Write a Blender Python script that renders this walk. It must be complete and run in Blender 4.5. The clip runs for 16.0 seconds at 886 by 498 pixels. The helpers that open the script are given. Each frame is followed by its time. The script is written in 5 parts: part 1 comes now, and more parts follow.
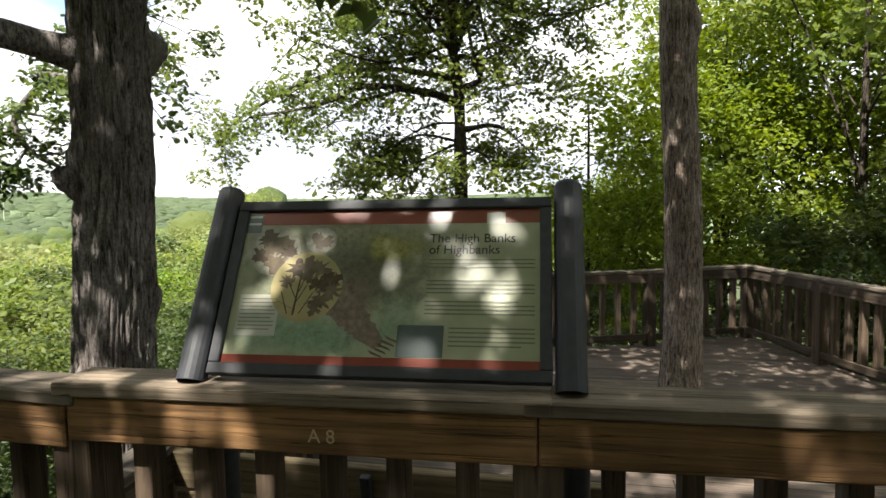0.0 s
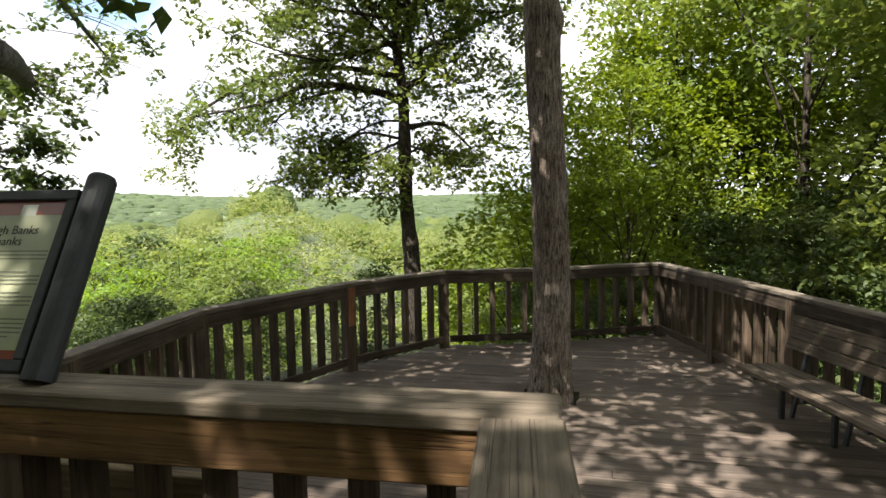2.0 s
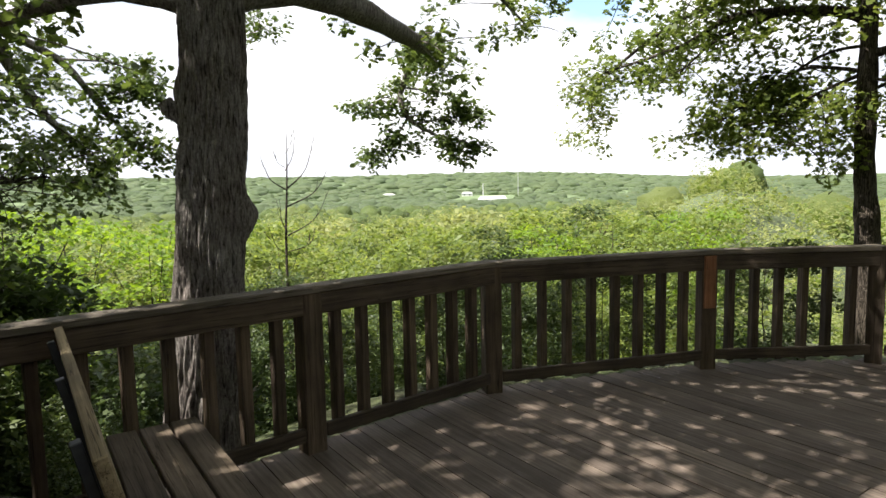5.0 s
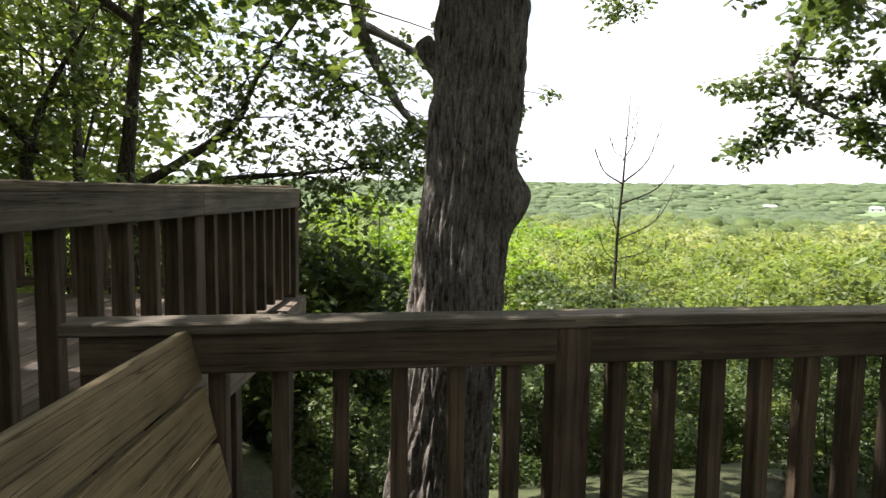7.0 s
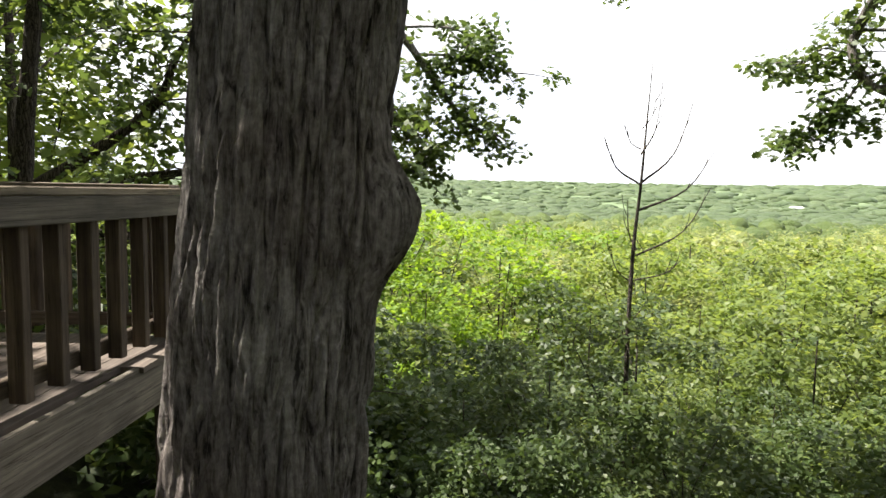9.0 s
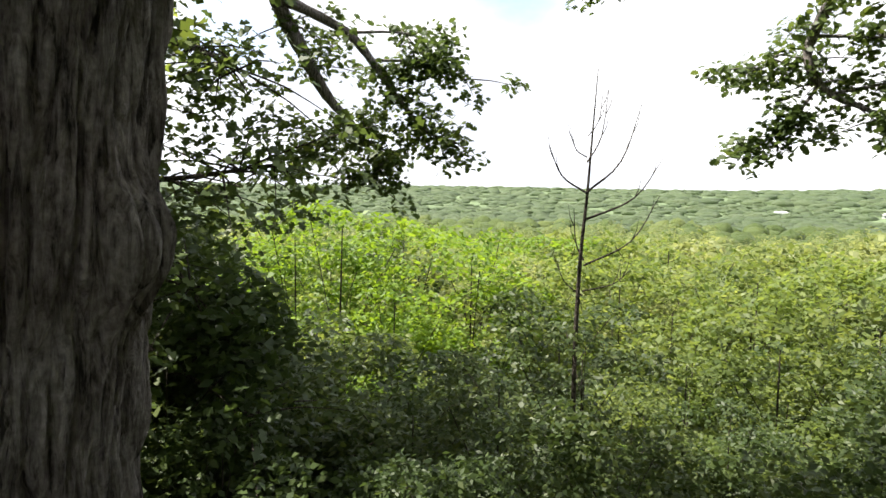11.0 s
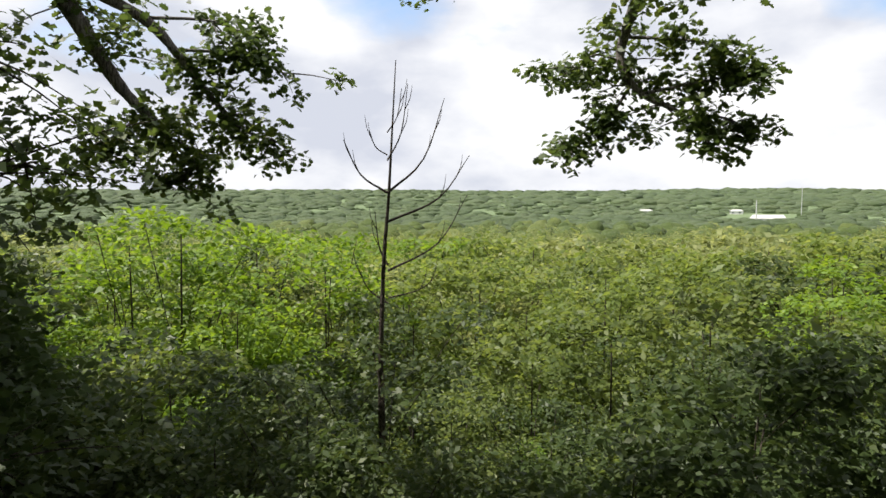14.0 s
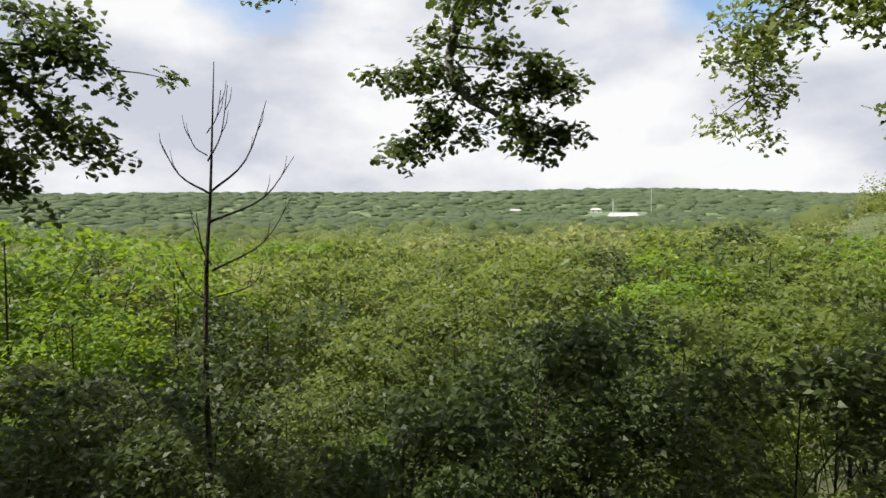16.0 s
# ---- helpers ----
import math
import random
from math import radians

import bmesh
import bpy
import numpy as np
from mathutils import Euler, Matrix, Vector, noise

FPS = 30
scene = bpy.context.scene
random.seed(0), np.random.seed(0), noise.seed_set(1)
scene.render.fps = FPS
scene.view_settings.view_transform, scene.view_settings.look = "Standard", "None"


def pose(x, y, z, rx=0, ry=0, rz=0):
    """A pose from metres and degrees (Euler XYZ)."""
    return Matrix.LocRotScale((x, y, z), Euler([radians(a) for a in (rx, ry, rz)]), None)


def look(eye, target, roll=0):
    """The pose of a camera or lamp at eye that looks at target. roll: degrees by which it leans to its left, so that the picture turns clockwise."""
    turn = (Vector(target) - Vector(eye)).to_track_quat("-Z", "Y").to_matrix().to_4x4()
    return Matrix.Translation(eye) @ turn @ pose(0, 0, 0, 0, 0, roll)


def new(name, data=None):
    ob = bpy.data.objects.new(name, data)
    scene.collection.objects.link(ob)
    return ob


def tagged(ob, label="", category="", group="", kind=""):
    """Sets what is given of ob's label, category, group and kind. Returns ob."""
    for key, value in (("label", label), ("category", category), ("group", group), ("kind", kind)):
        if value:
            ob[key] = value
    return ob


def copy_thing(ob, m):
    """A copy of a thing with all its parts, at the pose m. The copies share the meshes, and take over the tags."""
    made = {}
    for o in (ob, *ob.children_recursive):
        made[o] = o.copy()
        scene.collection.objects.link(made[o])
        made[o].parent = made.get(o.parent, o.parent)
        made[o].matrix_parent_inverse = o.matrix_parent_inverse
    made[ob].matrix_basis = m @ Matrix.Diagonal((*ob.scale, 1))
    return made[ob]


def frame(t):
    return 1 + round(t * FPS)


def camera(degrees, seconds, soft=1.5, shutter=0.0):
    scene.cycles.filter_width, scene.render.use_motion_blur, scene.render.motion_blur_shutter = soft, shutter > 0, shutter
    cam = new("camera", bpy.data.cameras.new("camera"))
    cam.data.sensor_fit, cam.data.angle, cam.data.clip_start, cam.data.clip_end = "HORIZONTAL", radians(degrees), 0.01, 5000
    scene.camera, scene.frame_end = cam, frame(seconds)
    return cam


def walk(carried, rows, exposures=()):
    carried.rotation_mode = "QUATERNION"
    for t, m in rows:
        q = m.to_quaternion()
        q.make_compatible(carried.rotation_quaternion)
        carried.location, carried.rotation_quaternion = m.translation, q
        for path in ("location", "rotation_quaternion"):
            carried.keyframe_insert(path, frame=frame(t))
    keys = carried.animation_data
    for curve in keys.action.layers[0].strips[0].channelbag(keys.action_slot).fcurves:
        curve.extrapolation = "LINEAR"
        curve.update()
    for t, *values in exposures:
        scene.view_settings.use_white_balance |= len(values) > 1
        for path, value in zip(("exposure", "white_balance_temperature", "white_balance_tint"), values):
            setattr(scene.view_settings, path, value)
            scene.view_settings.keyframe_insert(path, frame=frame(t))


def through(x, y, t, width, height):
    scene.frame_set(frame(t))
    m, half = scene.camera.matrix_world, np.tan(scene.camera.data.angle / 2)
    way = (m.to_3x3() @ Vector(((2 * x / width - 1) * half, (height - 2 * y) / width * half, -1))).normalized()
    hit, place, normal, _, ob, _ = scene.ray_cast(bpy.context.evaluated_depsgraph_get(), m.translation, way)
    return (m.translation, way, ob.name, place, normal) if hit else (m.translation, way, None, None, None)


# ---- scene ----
cam = camera(71.0, 16.0)
PATH = [
    (0, pose(-1.396, -1.561, 2.076, 85.48, 0.98, 7.30)),
    (0.5, pose(-1.142, -1.494, 2.081, 85.30, 0.86, 7.47)),
    (1, pose(-0.683, -1.613, 2.029, 85.59, 1.41, 8.55)),
    (1.5, pose(-0.309, -1.438, 1.997, 85.76, 1.44, 8.61)),
    (2, pose(0.072, -1.381, 2.032, 85.37, 1.01, 8.55)),
    (2.5, pose(0.423, -1.198, 2.001, 85.24, 0.69, 9.12)),
    (3, pose(0.574, -0.856, 1.885, 84.35, 0.76, 11.13)),
    (3.5, pose(0.670, -0.618, 1.861, 84.14, 0.84, 19.21)),
    (4, pose(0.638, -0.320, 1.774, 84.24, 0.88, 32.54)),
    (4.5, pose(0.562, 0.020, 1.691, 84.26, 0.64, 40.28)),
    (5, pose(0.501, 0.376, 1.660, 84.26, 1.14, 49.65)),
    (7.5, pose(-1.257, 1.626, 1.487, 84.96, -0.92, 84.53)),
    (8, pose(-1.735, 1.828, 1.512, 85.02, -0.65, 84.44)),
    (8.5, pose(-2.104, 2.027, 1.524, 84.94, -1.01, 84.39)),
    (9, pose(-2.409, 2.186, 1.537, 84.82, -1.12, 84.22)),
    (9.5, pose(-2.616, 2.313, 1.577, 84.98, -0.98, 83.79)),
    (12, pose(-2.478, 2.924, 1.577, 85.39, -0.97, 83.03)),
    (12.5, pose(-2.458, 3.060, 1.580, 85.32, -0.86, 83.02)),
    (13, pose(-2.454, 3.134, 1.576, 85.48, -0.74, 82.27)),
    (13.5, pose(-2.644, 3.338, 1.572, 85.51, -0.60, 78.16)),
    (14, pose(-2.841, 3.553, 1.569, 85.76, -0.04, 72.71)),
    (14.5, pose(-2.827, 3.664, 1.566, 85.82, 0.16, 68.29)),
    (15, pose(-2.728, 3.749, 1.572, 85.85, 0.21, 67.66)),
    (15.5, pose(-2.625, 3.835, 1.556, 85.94, 0.53, 66.33)),
    (16, pose(-2.375, 3.894, 1.540, 85.85, 0.59, 61.31)),
]
EXPOSURES = [(0, 1.68), (3, 1.65), (5, 1.5), (8, 1.9), (9.5, 1.9), (11.5, 1.45), (13, 1.1), (14.5, 0.8), (16, 0.7)]
walk(cam, PATH, EXPOSURES)

# ---------------------------------------------------------------- light
SUN_ELEV, SUN_AZ = radians(58), radians(200)      # azimuth clockwise from +y
sun_dir = Vector((math.sin(SUN_AZ) * math.cos(SUN_ELEV), math.cos(SUN_AZ) * math.cos(SUN_ELEV), math.sin(SUN_ELEV)))


def make_world():
    w = bpy.data.worlds.new("sky")
    scene.world = w
    w.use_nodes = True
    nt = w.node_tree
    nt.nodes.clear()
    out = nt.nodes.new("ShaderNodeOutputWorld")
    bg = nt.nodes.new("ShaderNodeBackground")
    sky = nt.nodes.new("ShaderNodeTexSky")
    sky.sky_type, sky.sun_disc = "NISHITA", False
    sky.sun_elevation, sky.sun_rotation = SUN_ELEV, SUN_AZ
    tc = nt.nodes.new("ShaderNodeTexCoord")
    mp = nt.nodes.new("ShaderNodeMapping")
    mp.inputs["Scale"].default_value = (1.0, 1.0, 2.2)
    mp.inputs["Location"].default_value = (0.35, 1.1, 0.0)
    nz = nt.nodes.new("ShaderNodeTexNoise")
    nz.inputs["Scale"].default_value, nz.inputs["Detail"].default_value = 2.3, 7.0
    nz.inputs["Roughness"].default_value = 0.55
    cover = nt.nodes.new("ShaderNodeValToRGB")
    cover.color_ramp.elements[0].position, cover.color_ramp.elements[1].position = 0.30, 0.42
    nz2 = nt.nodes.new("ShaderNodeTexNoise")
    nz2.inputs["Scale"].default_value, nz2.inputs["Detail"].default_value = 3.6, 7.0
    shade = nt.nodes.new("ShaderNodeValToRGB")
    shade.color_ramp.elements[0].position, shade.color_ramp.elements[0].color = 0.38, (3.15, 3.3, 3.75, 1)
    shade.color_ramp.elements[1].position, shade.color_ramp.elements[1].color = 0.60, (5.0, 5.0, 5.05, 1)
    mix = nt.nodes.new("ShaderNodeMix")
    mix.data_type = "RGBA"
    L = nt.links.new
    L(tc.outputs["Generated"], mp.inputs["Vector"])
    L(mp.outputs["Vector"], nz.inputs["Vector"])
    L(mp.outputs["Vector"], nz2.inputs["Vector"])
    L(nz.outputs["Fac"], cover.inputs["Fac"])
    L(nz2.outputs["Fac"], shade.inputs["Fac"])
    # two ragged blue gaps in the clouds over the valley
    far_gap, small_gap = nt.nodes.new("ShaderNodeVectorMath"), nt.nodes.new("ShaderNodeVectorMath")
    for node, where in ((far_gap, (-0.56, 0.785, 0.285)), (small_gap, (-0.92, 0.205, 0.335))):
        node.operation = "DISTANCE"
        node.inputs[1].default_value = where
        L(tc.outputs["Generated"], node.inputs[0])
    smaller = nt.nodes.new("ShaderNodeMath")
    smaller.operation = "ADD"
    smaller.inputs[1].default_value = 0.02
    L(small_gap.outputs["Value"], smaller.inputs[0])
    gap = nt.nodes.new("ShaderNodeMath")
    gap.operation = "MINIMUM"
    L(far_gap.outputs["Value"], gap.inputs[0])
    L(smaller.outputs["Value"], gap.inputs[1])
    rag = nt.nodes.new("ShaderNodeMath")
    rag.operation = "MULTIPLY_ADD"
    rag.inputs[1].default_value = 0.35
    L(nz.outputs["Fac"], rag.inputs[0])
    L(gap.outputs["Value"], rag.inputs[2])
    edge = nt.nodes.new("ShaderNodeMapRange")
    edge.inputs["From Min"].default_value, edge.inputs["From Max"].default_value = 0.215, 0.285
    L(rag.outputs["Value"], edge.inputs["Value"])
    both = nt.nodes.new("ShaderNodeMath")
    both.operation = "MULTIPLY"
    L(cover.outputs["Color"], both.inputs[0])
    L(edge.outputs["Result"], both.inputs[1])
    L(both.outputs["Value"], mix.inputs["Factor"])
    L(sky.outputs["Color"], mix.inputs["A"])
    L(shade.outputs["Color"], mix.inputs["B"])
    L(mix.outputs["Result"], bg.inputs["Color"])
    bg.inputs["Strength"].default_value = 0.12
    L(bg.outputs["Background"], out.inputs["Surface"])


make_world()
sun_data = bpy.data.lights.new("sun", "SUN")
sun_data.energy, sun_data.angle, sun_data.color = 4.8, radians(0.53), (1.0, 0.94, 0.84)
sun = new("sun", sun_data)
sun.matrix_world = look((0, 0, 30), Vector((0, 0, 30)) - sun_dir)


# ---------------------------------------------------------------- materials
def mat(name):
    m = bpy.data.materials.new(name)
    m.use_nodes = True
    nt = m.node_tree
    return m, nt, nt.nodes["Principled BSDF"], nt.nodes, nt.links.new


def ramp(nodes, stops):
    r = nodes.new("ShaderNodeValToRGB")
    els = r.color_ramp.elements
    while len(els) < len(stops):
        els.new(0.5)
    for el, (p, c) in zip(els, stops):
        el.position, el.color = p, (*c, 1)
    return r


def noise_node(nodes, L, vec, scale, detail=4.0, rough=0.6):
    n = nodes.new("ShaderNodeTexNoise")
    n.inputs["Scale"].default_value, n.inputs["Detail"].default_value, n.inputs["Roughness"].default_value = scale, detail, rough
    L(vec, n.inputs["Vector"])
    return n


def wood_mat(name, dark, light, along="x", rough=0.85, grain=1.0):
    """Weathered timber; the grain runs along the object's own x, y or z."""
    m, nt, bsdf, nodes, L = mat(name)
    tc = nodes.new("ShaderNodeTexCoord")
    geo = nodes.new("ShaderNodeNewGeometry")
    mp = nodes.new("ShaderNodeMapping")
    s = [38.0, 38.0, 38.0]
    s["xyz".index(along)] = 1.6
    mp.inputs["Scale"].default_value = s
    info = nodes.new("ShaderNodeObjectInfo")
    add = nodes.new("ShaderNodeVectorMath")
    add.operation = "ADD"
    mul = nodes.new("ShaderNodeMath")
    mul.operation = "MULTIPLY"
    mul.inputs[1].default_value = 37.0
    L(info.outputs["Random"], mul.inputs[0])
    L(tc.outputs["Object"], mp.inputs["Vector"])
    L(mp.outputs["Vector"], add.inputs[0])
    L(mul.outputs["Value"], add.inputs[1])
    g = noise_node(nodes, L, add.outputs["Vector"], 1.0 * grain, 5.0, 0.65)
    blotch = noise_node(nodes, L, geo.outputs["Position"], 2.4, 4.0, 0.6)
    cr = ramp(nodes, [(0.3, dark), (0.55, tuple(0.5 * (a + b) for a, b in zip(dark, light))), (0.75, light)])
    L(g.outputs["Fac"], cr.inputs["Fac"])
    br = ramp(nodes, [(0.3, (0.55, 0.55, 0.55)), (0.7, (1.15, 1.12, 1.08))])
    L(blotch.outputs["Fac"], br.inputs["Fac"])
    mx = nodes.new("ShaderNodeMix")
    mx.data_type, mx.blend_type = "RGBA", "MULTIPLY"
    mx.inputs["Factor"].default_value = 1.0
    L(cr.outputs["Color"], mx.inputs["A"])
    L(br.outputs["Color"], mx.inputs["B"])
    last = mx.outputs["Result"]
    rr = ramp(nodes, [(0.0, (0.72, 0.72, 0.72)), (1.0, (1.25, 1.22, 1.18))])
    L(info.outputs["Random"], rr.inputs["Fac"])
    mx2 = nodes.new("ShaderNodeMix")
    mx2.data_type, mx2.blend_type = "RGBA", "MULTIPLY"
    mx2.inputs["Factor"].default_value = 1.0
    L(last, mx2.inputs["A"])
    L(rr.outputs["Color"], mx2.inputs["B"])
    last = mx2.outputs["Result"]
    # drying cracks along the grain
    cs = [30.0, 30.0, 30.0]
    cs["xyz".index(along)] = 0.55
    cm = nodes.new("ShaderNodeMapping")
    cm.inputs["Scale"].default_value = cs
    cadd = nodes.new("ShaderNodeVectorMath")
    cadd.operation = "ADD"
    L(tc.outputs["Object"], cm.inputs["Vector"])
    L(cm.outputs["Vector"], cadd.inputs[0])
    L(mul.outputs["Value"], cadd.inputs[1])
    crack = noise_node(nodes, L, cadd.outputs["Vector"], 1.3, 3.0, 0.5)
    ck = ramp(nodes, [(0.455, (1, 1, 1)), (0.466, (0.4, 0.38, 0.36)), (0.472, (0.4, 0.38, 0.36)), (0.483, (1, 1, 1))])
    L(crack.outputs["Fac"], ck.inputs["Fac"])
    mx3 = nodes.new("ShaderNodeMix")
    mx3.data_type, mx3.blend_type = "RGBA", "MULTIPLY"
    mx3.inputs["Factor"].default_value = 1.0
    L(last, mx3.inputs["A"])
    L(ck.outputs["Color"], mx3.inputs["B"])
    L(mx3.outputs["Result"], bsdf.inputs["Base Color"])
    bsdf.inputs["Roughness"].default_value = rough
    bsdf.inputs["Specular IOR Level"].default_value = 0.25
    relief = nodes.new("ShaderNodeMath")
    relief.operation = "MULTIPLY"
    L(g.outputs["Fac"], relief.inputs[0])
    L(ck.outputs["Color"], relief.inputs[1])
    bump = nodes.new("ShaderNodeBump")
    bump.inputs["Strength"].default_value, bump.inputs["Distance"].default_value = 0.85, 0.006
    L(relief.outputs["Value"], bump.inputs["Height"])
    L(bump.outputs["Normal"], bsdf.inputs["Normal"])
    return m


def bark_mat(name, dark, light, scale=1.0):
    m, nt, bsdf, nodes, L = mat(name)
    geo = nodes.new("ShaderNodeNewGeometry")
    mp = nodes.new("ShaderNodeMapping")
    mp.inputs["Scale"].default_value = (1.0, 1.0, 0.085)
    L(geo.outputs["Position"], mp.inputs["Vector"])
    v = nodes.new("ShaderNodeTexVoronoi")
    v.feature = "DISTANCE_TO_EDGE"
    v.inputs["Scale"].default_value = 34.0 * scale
    wob = noise_node(nodes, L, geo.outputs["Position"], 9.0, 3.0)
    addv = nodes.new("ShaderNodeMixRGB")
    addv.blend_type = "ADD"
    addv.inputs["Fac"].default_value = 0.055
    L(mp.outputs["Vector"], addv.inputs["Color1"])
    L(wob.outputs["Color"], addv.inputs["Color2"])
    L(addv.outputs["Color"], v.inputs["Vector"])
    fine = noise_node(nodes, L, mp.outputs["Vector"], 70.0 * scale, 4.0)
    cr = ramp(nodes, [(0.0, tuple(0.4 * c for c in dark)), (0.03, dark), (0.10, tuple(0.6 * a + 0.4 * b for a, b in zip(light, dark))), (0.3, light)])
    L(v.outputs["Distance"], cr.inputs["Fac"])
    fr = ramp(nodes, [(0.32, (0.5, 0.5, 0.5)), (0.66, (1.3, 1.3, 1.3))])
    L(fine.outputs["Fac"], fr.inputs["Fac"])
    big = noise_node(nodes, L, geo.outputs["Position"], 3.0, 3.0)
    lr = ramp(nodes, [(0.35, (0.8, 0.78, 0.78)), (0.7, (1.15, 1.12, 1.1))])
    L(big.outputs["Fac"], lr.inputs["Fac"])
    a = nodes.new("ShaderNodeMixRGB")
    a.blend_type = "MULTIPLY"
    a.inputs["Fac"].default_value = 1.0
    L(cr.outputs["Color"], a.inputs["Color1"])
    L(fr.outputs["Color"], a.inputs["Color2"])
    b = nodes.new("ShaderNodeMixRGB")
    b.blend_type = "MULTIPLY"
    b.inputs["Fac"].default_value = 1.0
    L(a.outputs["Color"], b.inputs["Color1"])
    L(lr.outputs["Color"], b.inputs["Color2"])
    L(b.outputs["Color"], bsdf.inputs["Base Color"])
    bsdf.inputs["Roughness"].default_value = 0.9
    bsdf.inputs["Specular IOR Level"].default_value = 0.15
    hs = nodes.new("ShaderNodeMath")
    hs.operation = "MULTIPLY_ADD"
    hs.inputs[1].default_value = 0.25
    L(fine.outputs["Fac"], hs.inputs[0])
    L(v.outputs["Distance"], hs.inputs[2])
    bump = nodes.new("ShaderNodeBump")
    bump.inputs["Strength"].default_value, bump.inputs["Distance"].default_value = 1.0, 0.03
    L(hs.outputs["Value"], bump.inputs["Height"])
    L(bump.outputs["Normal"], bsdf.inputs["Normal"])
    return m


def furrowed_mat(name, dark, light):
    """Grey plated bark over modelled furrows: fine upright streaks, pale worn plates, dark cracks."""
    m, nt, bsdf, nodes, L = mat(name)
    geo = nodes.new("ShaderNodeNewGeometry")
    mp = nodes.new("ShaderNodeMapping")
    mp.inputs["Scale"].default_value = (1.0, 1.0, 0.17)
    L(geo.outputs["Position"], mp.inputs["Vector"])
    streak = noise_node(nodes, L, mp.outputs["Vector"], 46.0, 8.0, 0.68)
    streak.inputs["Distortion"].default_value = 0.5
    flake = noise_node(nodes, L, geo.outputs["Position"], 55.0, 5.0, 0.65)
    big = noise_node(nodes, L, geo.outputs["Position"], 2.6, 4.0)
    cr = ramp(nodes, [(0.36, tuple(0.22 * c for c in dark)), (0.44, dark), (0.55, tuple(0.5 * (a + b) for a, b in zip(dark, light))), (0.72, light)])
    L(streak.outputs["Fac"], cr.inputs["Fac"])
    fr = ramp(nodes, [(0.3, (0.6, 0.58, 0.57)), (0.7, (1.25, 1.25, 1.25))])
    L(flake.outputs["Fac"], fr.inputs["Fac"])
    lr = ramp(nodes, [(0.35, (0.82, 0.77, 0.75)), (0.55, (1.0, 0.99, 0.98)), (0.72, (1.25, 1.25, 1.25))])
    L(big.outputs["Fac"], lr.inputs["Fac"])
    last = cr.outputs["Color"]
    for o in (fr, lr):
        mx = nodes.new("ShaderNodeMixRGB")
        mx.blend_type = "MULTIPLY"
        mx.inputs["Fac"].default_value = 1.0
        L(last, mx.inputs["Color1"])
        L(o.outputs["Color"], mx.inputs["Color2"])
        last = mx.outputs["Color"]
    L(last, bsdf.inputs["Base Color"])
    bsdf.inputs["Roughness"].default_value = 0.9
    bsdf.inputs["Specular IOR Level"].default_value = 0.15
    hs = nodes.new("ShaderNodeMath")
    hs.operation = "MULTIPLY_ADD"
    hs.inputs[1].default_value = 0.35
    L(flake.outputs["Fac"], hs.inputs[0])
    L(streak.outputs["Fac"], hs.inputs[2])
    bump = nodes.new("ShaderNodeBump")
    bump.inputs["Strength"].default_value, bump.inputs["Distance"].default_value = 1.0, 0.03
    L(hs.outputs["Value"], bump.inputs["Height"])
    L(bump.outputs["Normal"], bsdf.inputs["Normal"])
    return m


def leaf_mat(name, c1, c2, c3, through=0.45, patchy=0.35, lumps=0.0):
    """Leaves: colour varies leaf by leaf and in broad patches; part of the light passes through."""
    m, nt, bsdf, nodes, L = mat(name)
    nodes.remove(bsdf)
    out = nodes["Material Output"]
    geo = nodes.new("ShaderNodeNewGeometry")
    cr = ramp(nodes, [(0.0, c1), (0.55, c2), (1.0, c3)])
    big = noise_node(nodes, L, geo.outputs["Position"], patchy, 2.0)
    ma = nodes.new("ShaderNodeMath")
    ma.operation = "MULTIPLY_ADD"
    ma.inputs[1].default_value = 0.5
    L(geo.outputs["Random Per Island"], ma.inputs[0])
    mb = nodes.new("ShaderNodeMath")
    mb.operation = "MULTIPLY_ADD"
    mb.inputs[1].default_value, mb.inputs[2].default_value = 1.2, -0.35
    L(big.outputs["Fac"], mb.inputs[0])
    L(mb.outputs["Value"], ma.inputs[2])
    L(ma.outputs["Value"], cr.inputs["Fac"])
    dif = nodes.new("ShaderNodeBsdfPrincipled")
    dif.inputs["Roughness"].default_value = 0.5
    dif.inputs["Specular IOR Level"].default_value = 0.3
    tr = nodes.new("ShaderNodeBsdfTranslucent")
    hs = nodes.new("ShaderNodeHueSaturation")
    hs.inputs["Hue"].default_value, hs.inputs["Saturation"].default_value, hs.inputs["Value"].default_value = 0.485, 1.1, 1.5
    mixs = nodes.new("ShaderNodeMixShader")
    mixs.inputs["Fac"].default_value = through
    L(cr.outputs["Color"], dif.inputs["Base Color"])
    L(cr.outputs["Color"], hs.inputs["Color"])
    L(hs.outputs["Color"], tr.inputs["Color"])
    L(dif.outputs["BSDF"], mixs.inputs[1])
    L(tr.outputs["BSDF"], mixs.inputs[2])
    if lumps:
        rough = noise_node(nodes, L, geo.outputs["Position"], lumps, 6.0, 0.7)
        bump = nodes.new("ShaderNodeBump")
        bump.inputs["Strength"].default_value, bump.inputs["Distance"].default_value = 1.0, 1.1 / lumps
        L(rough.outputs["Fac"], bump.inputs["Height"])
        L(bump.outputs["Normal"], dif.inputs["Normal"])
    L(mixs.outputs["Shader"], out.inputs["Surface"])
    return m


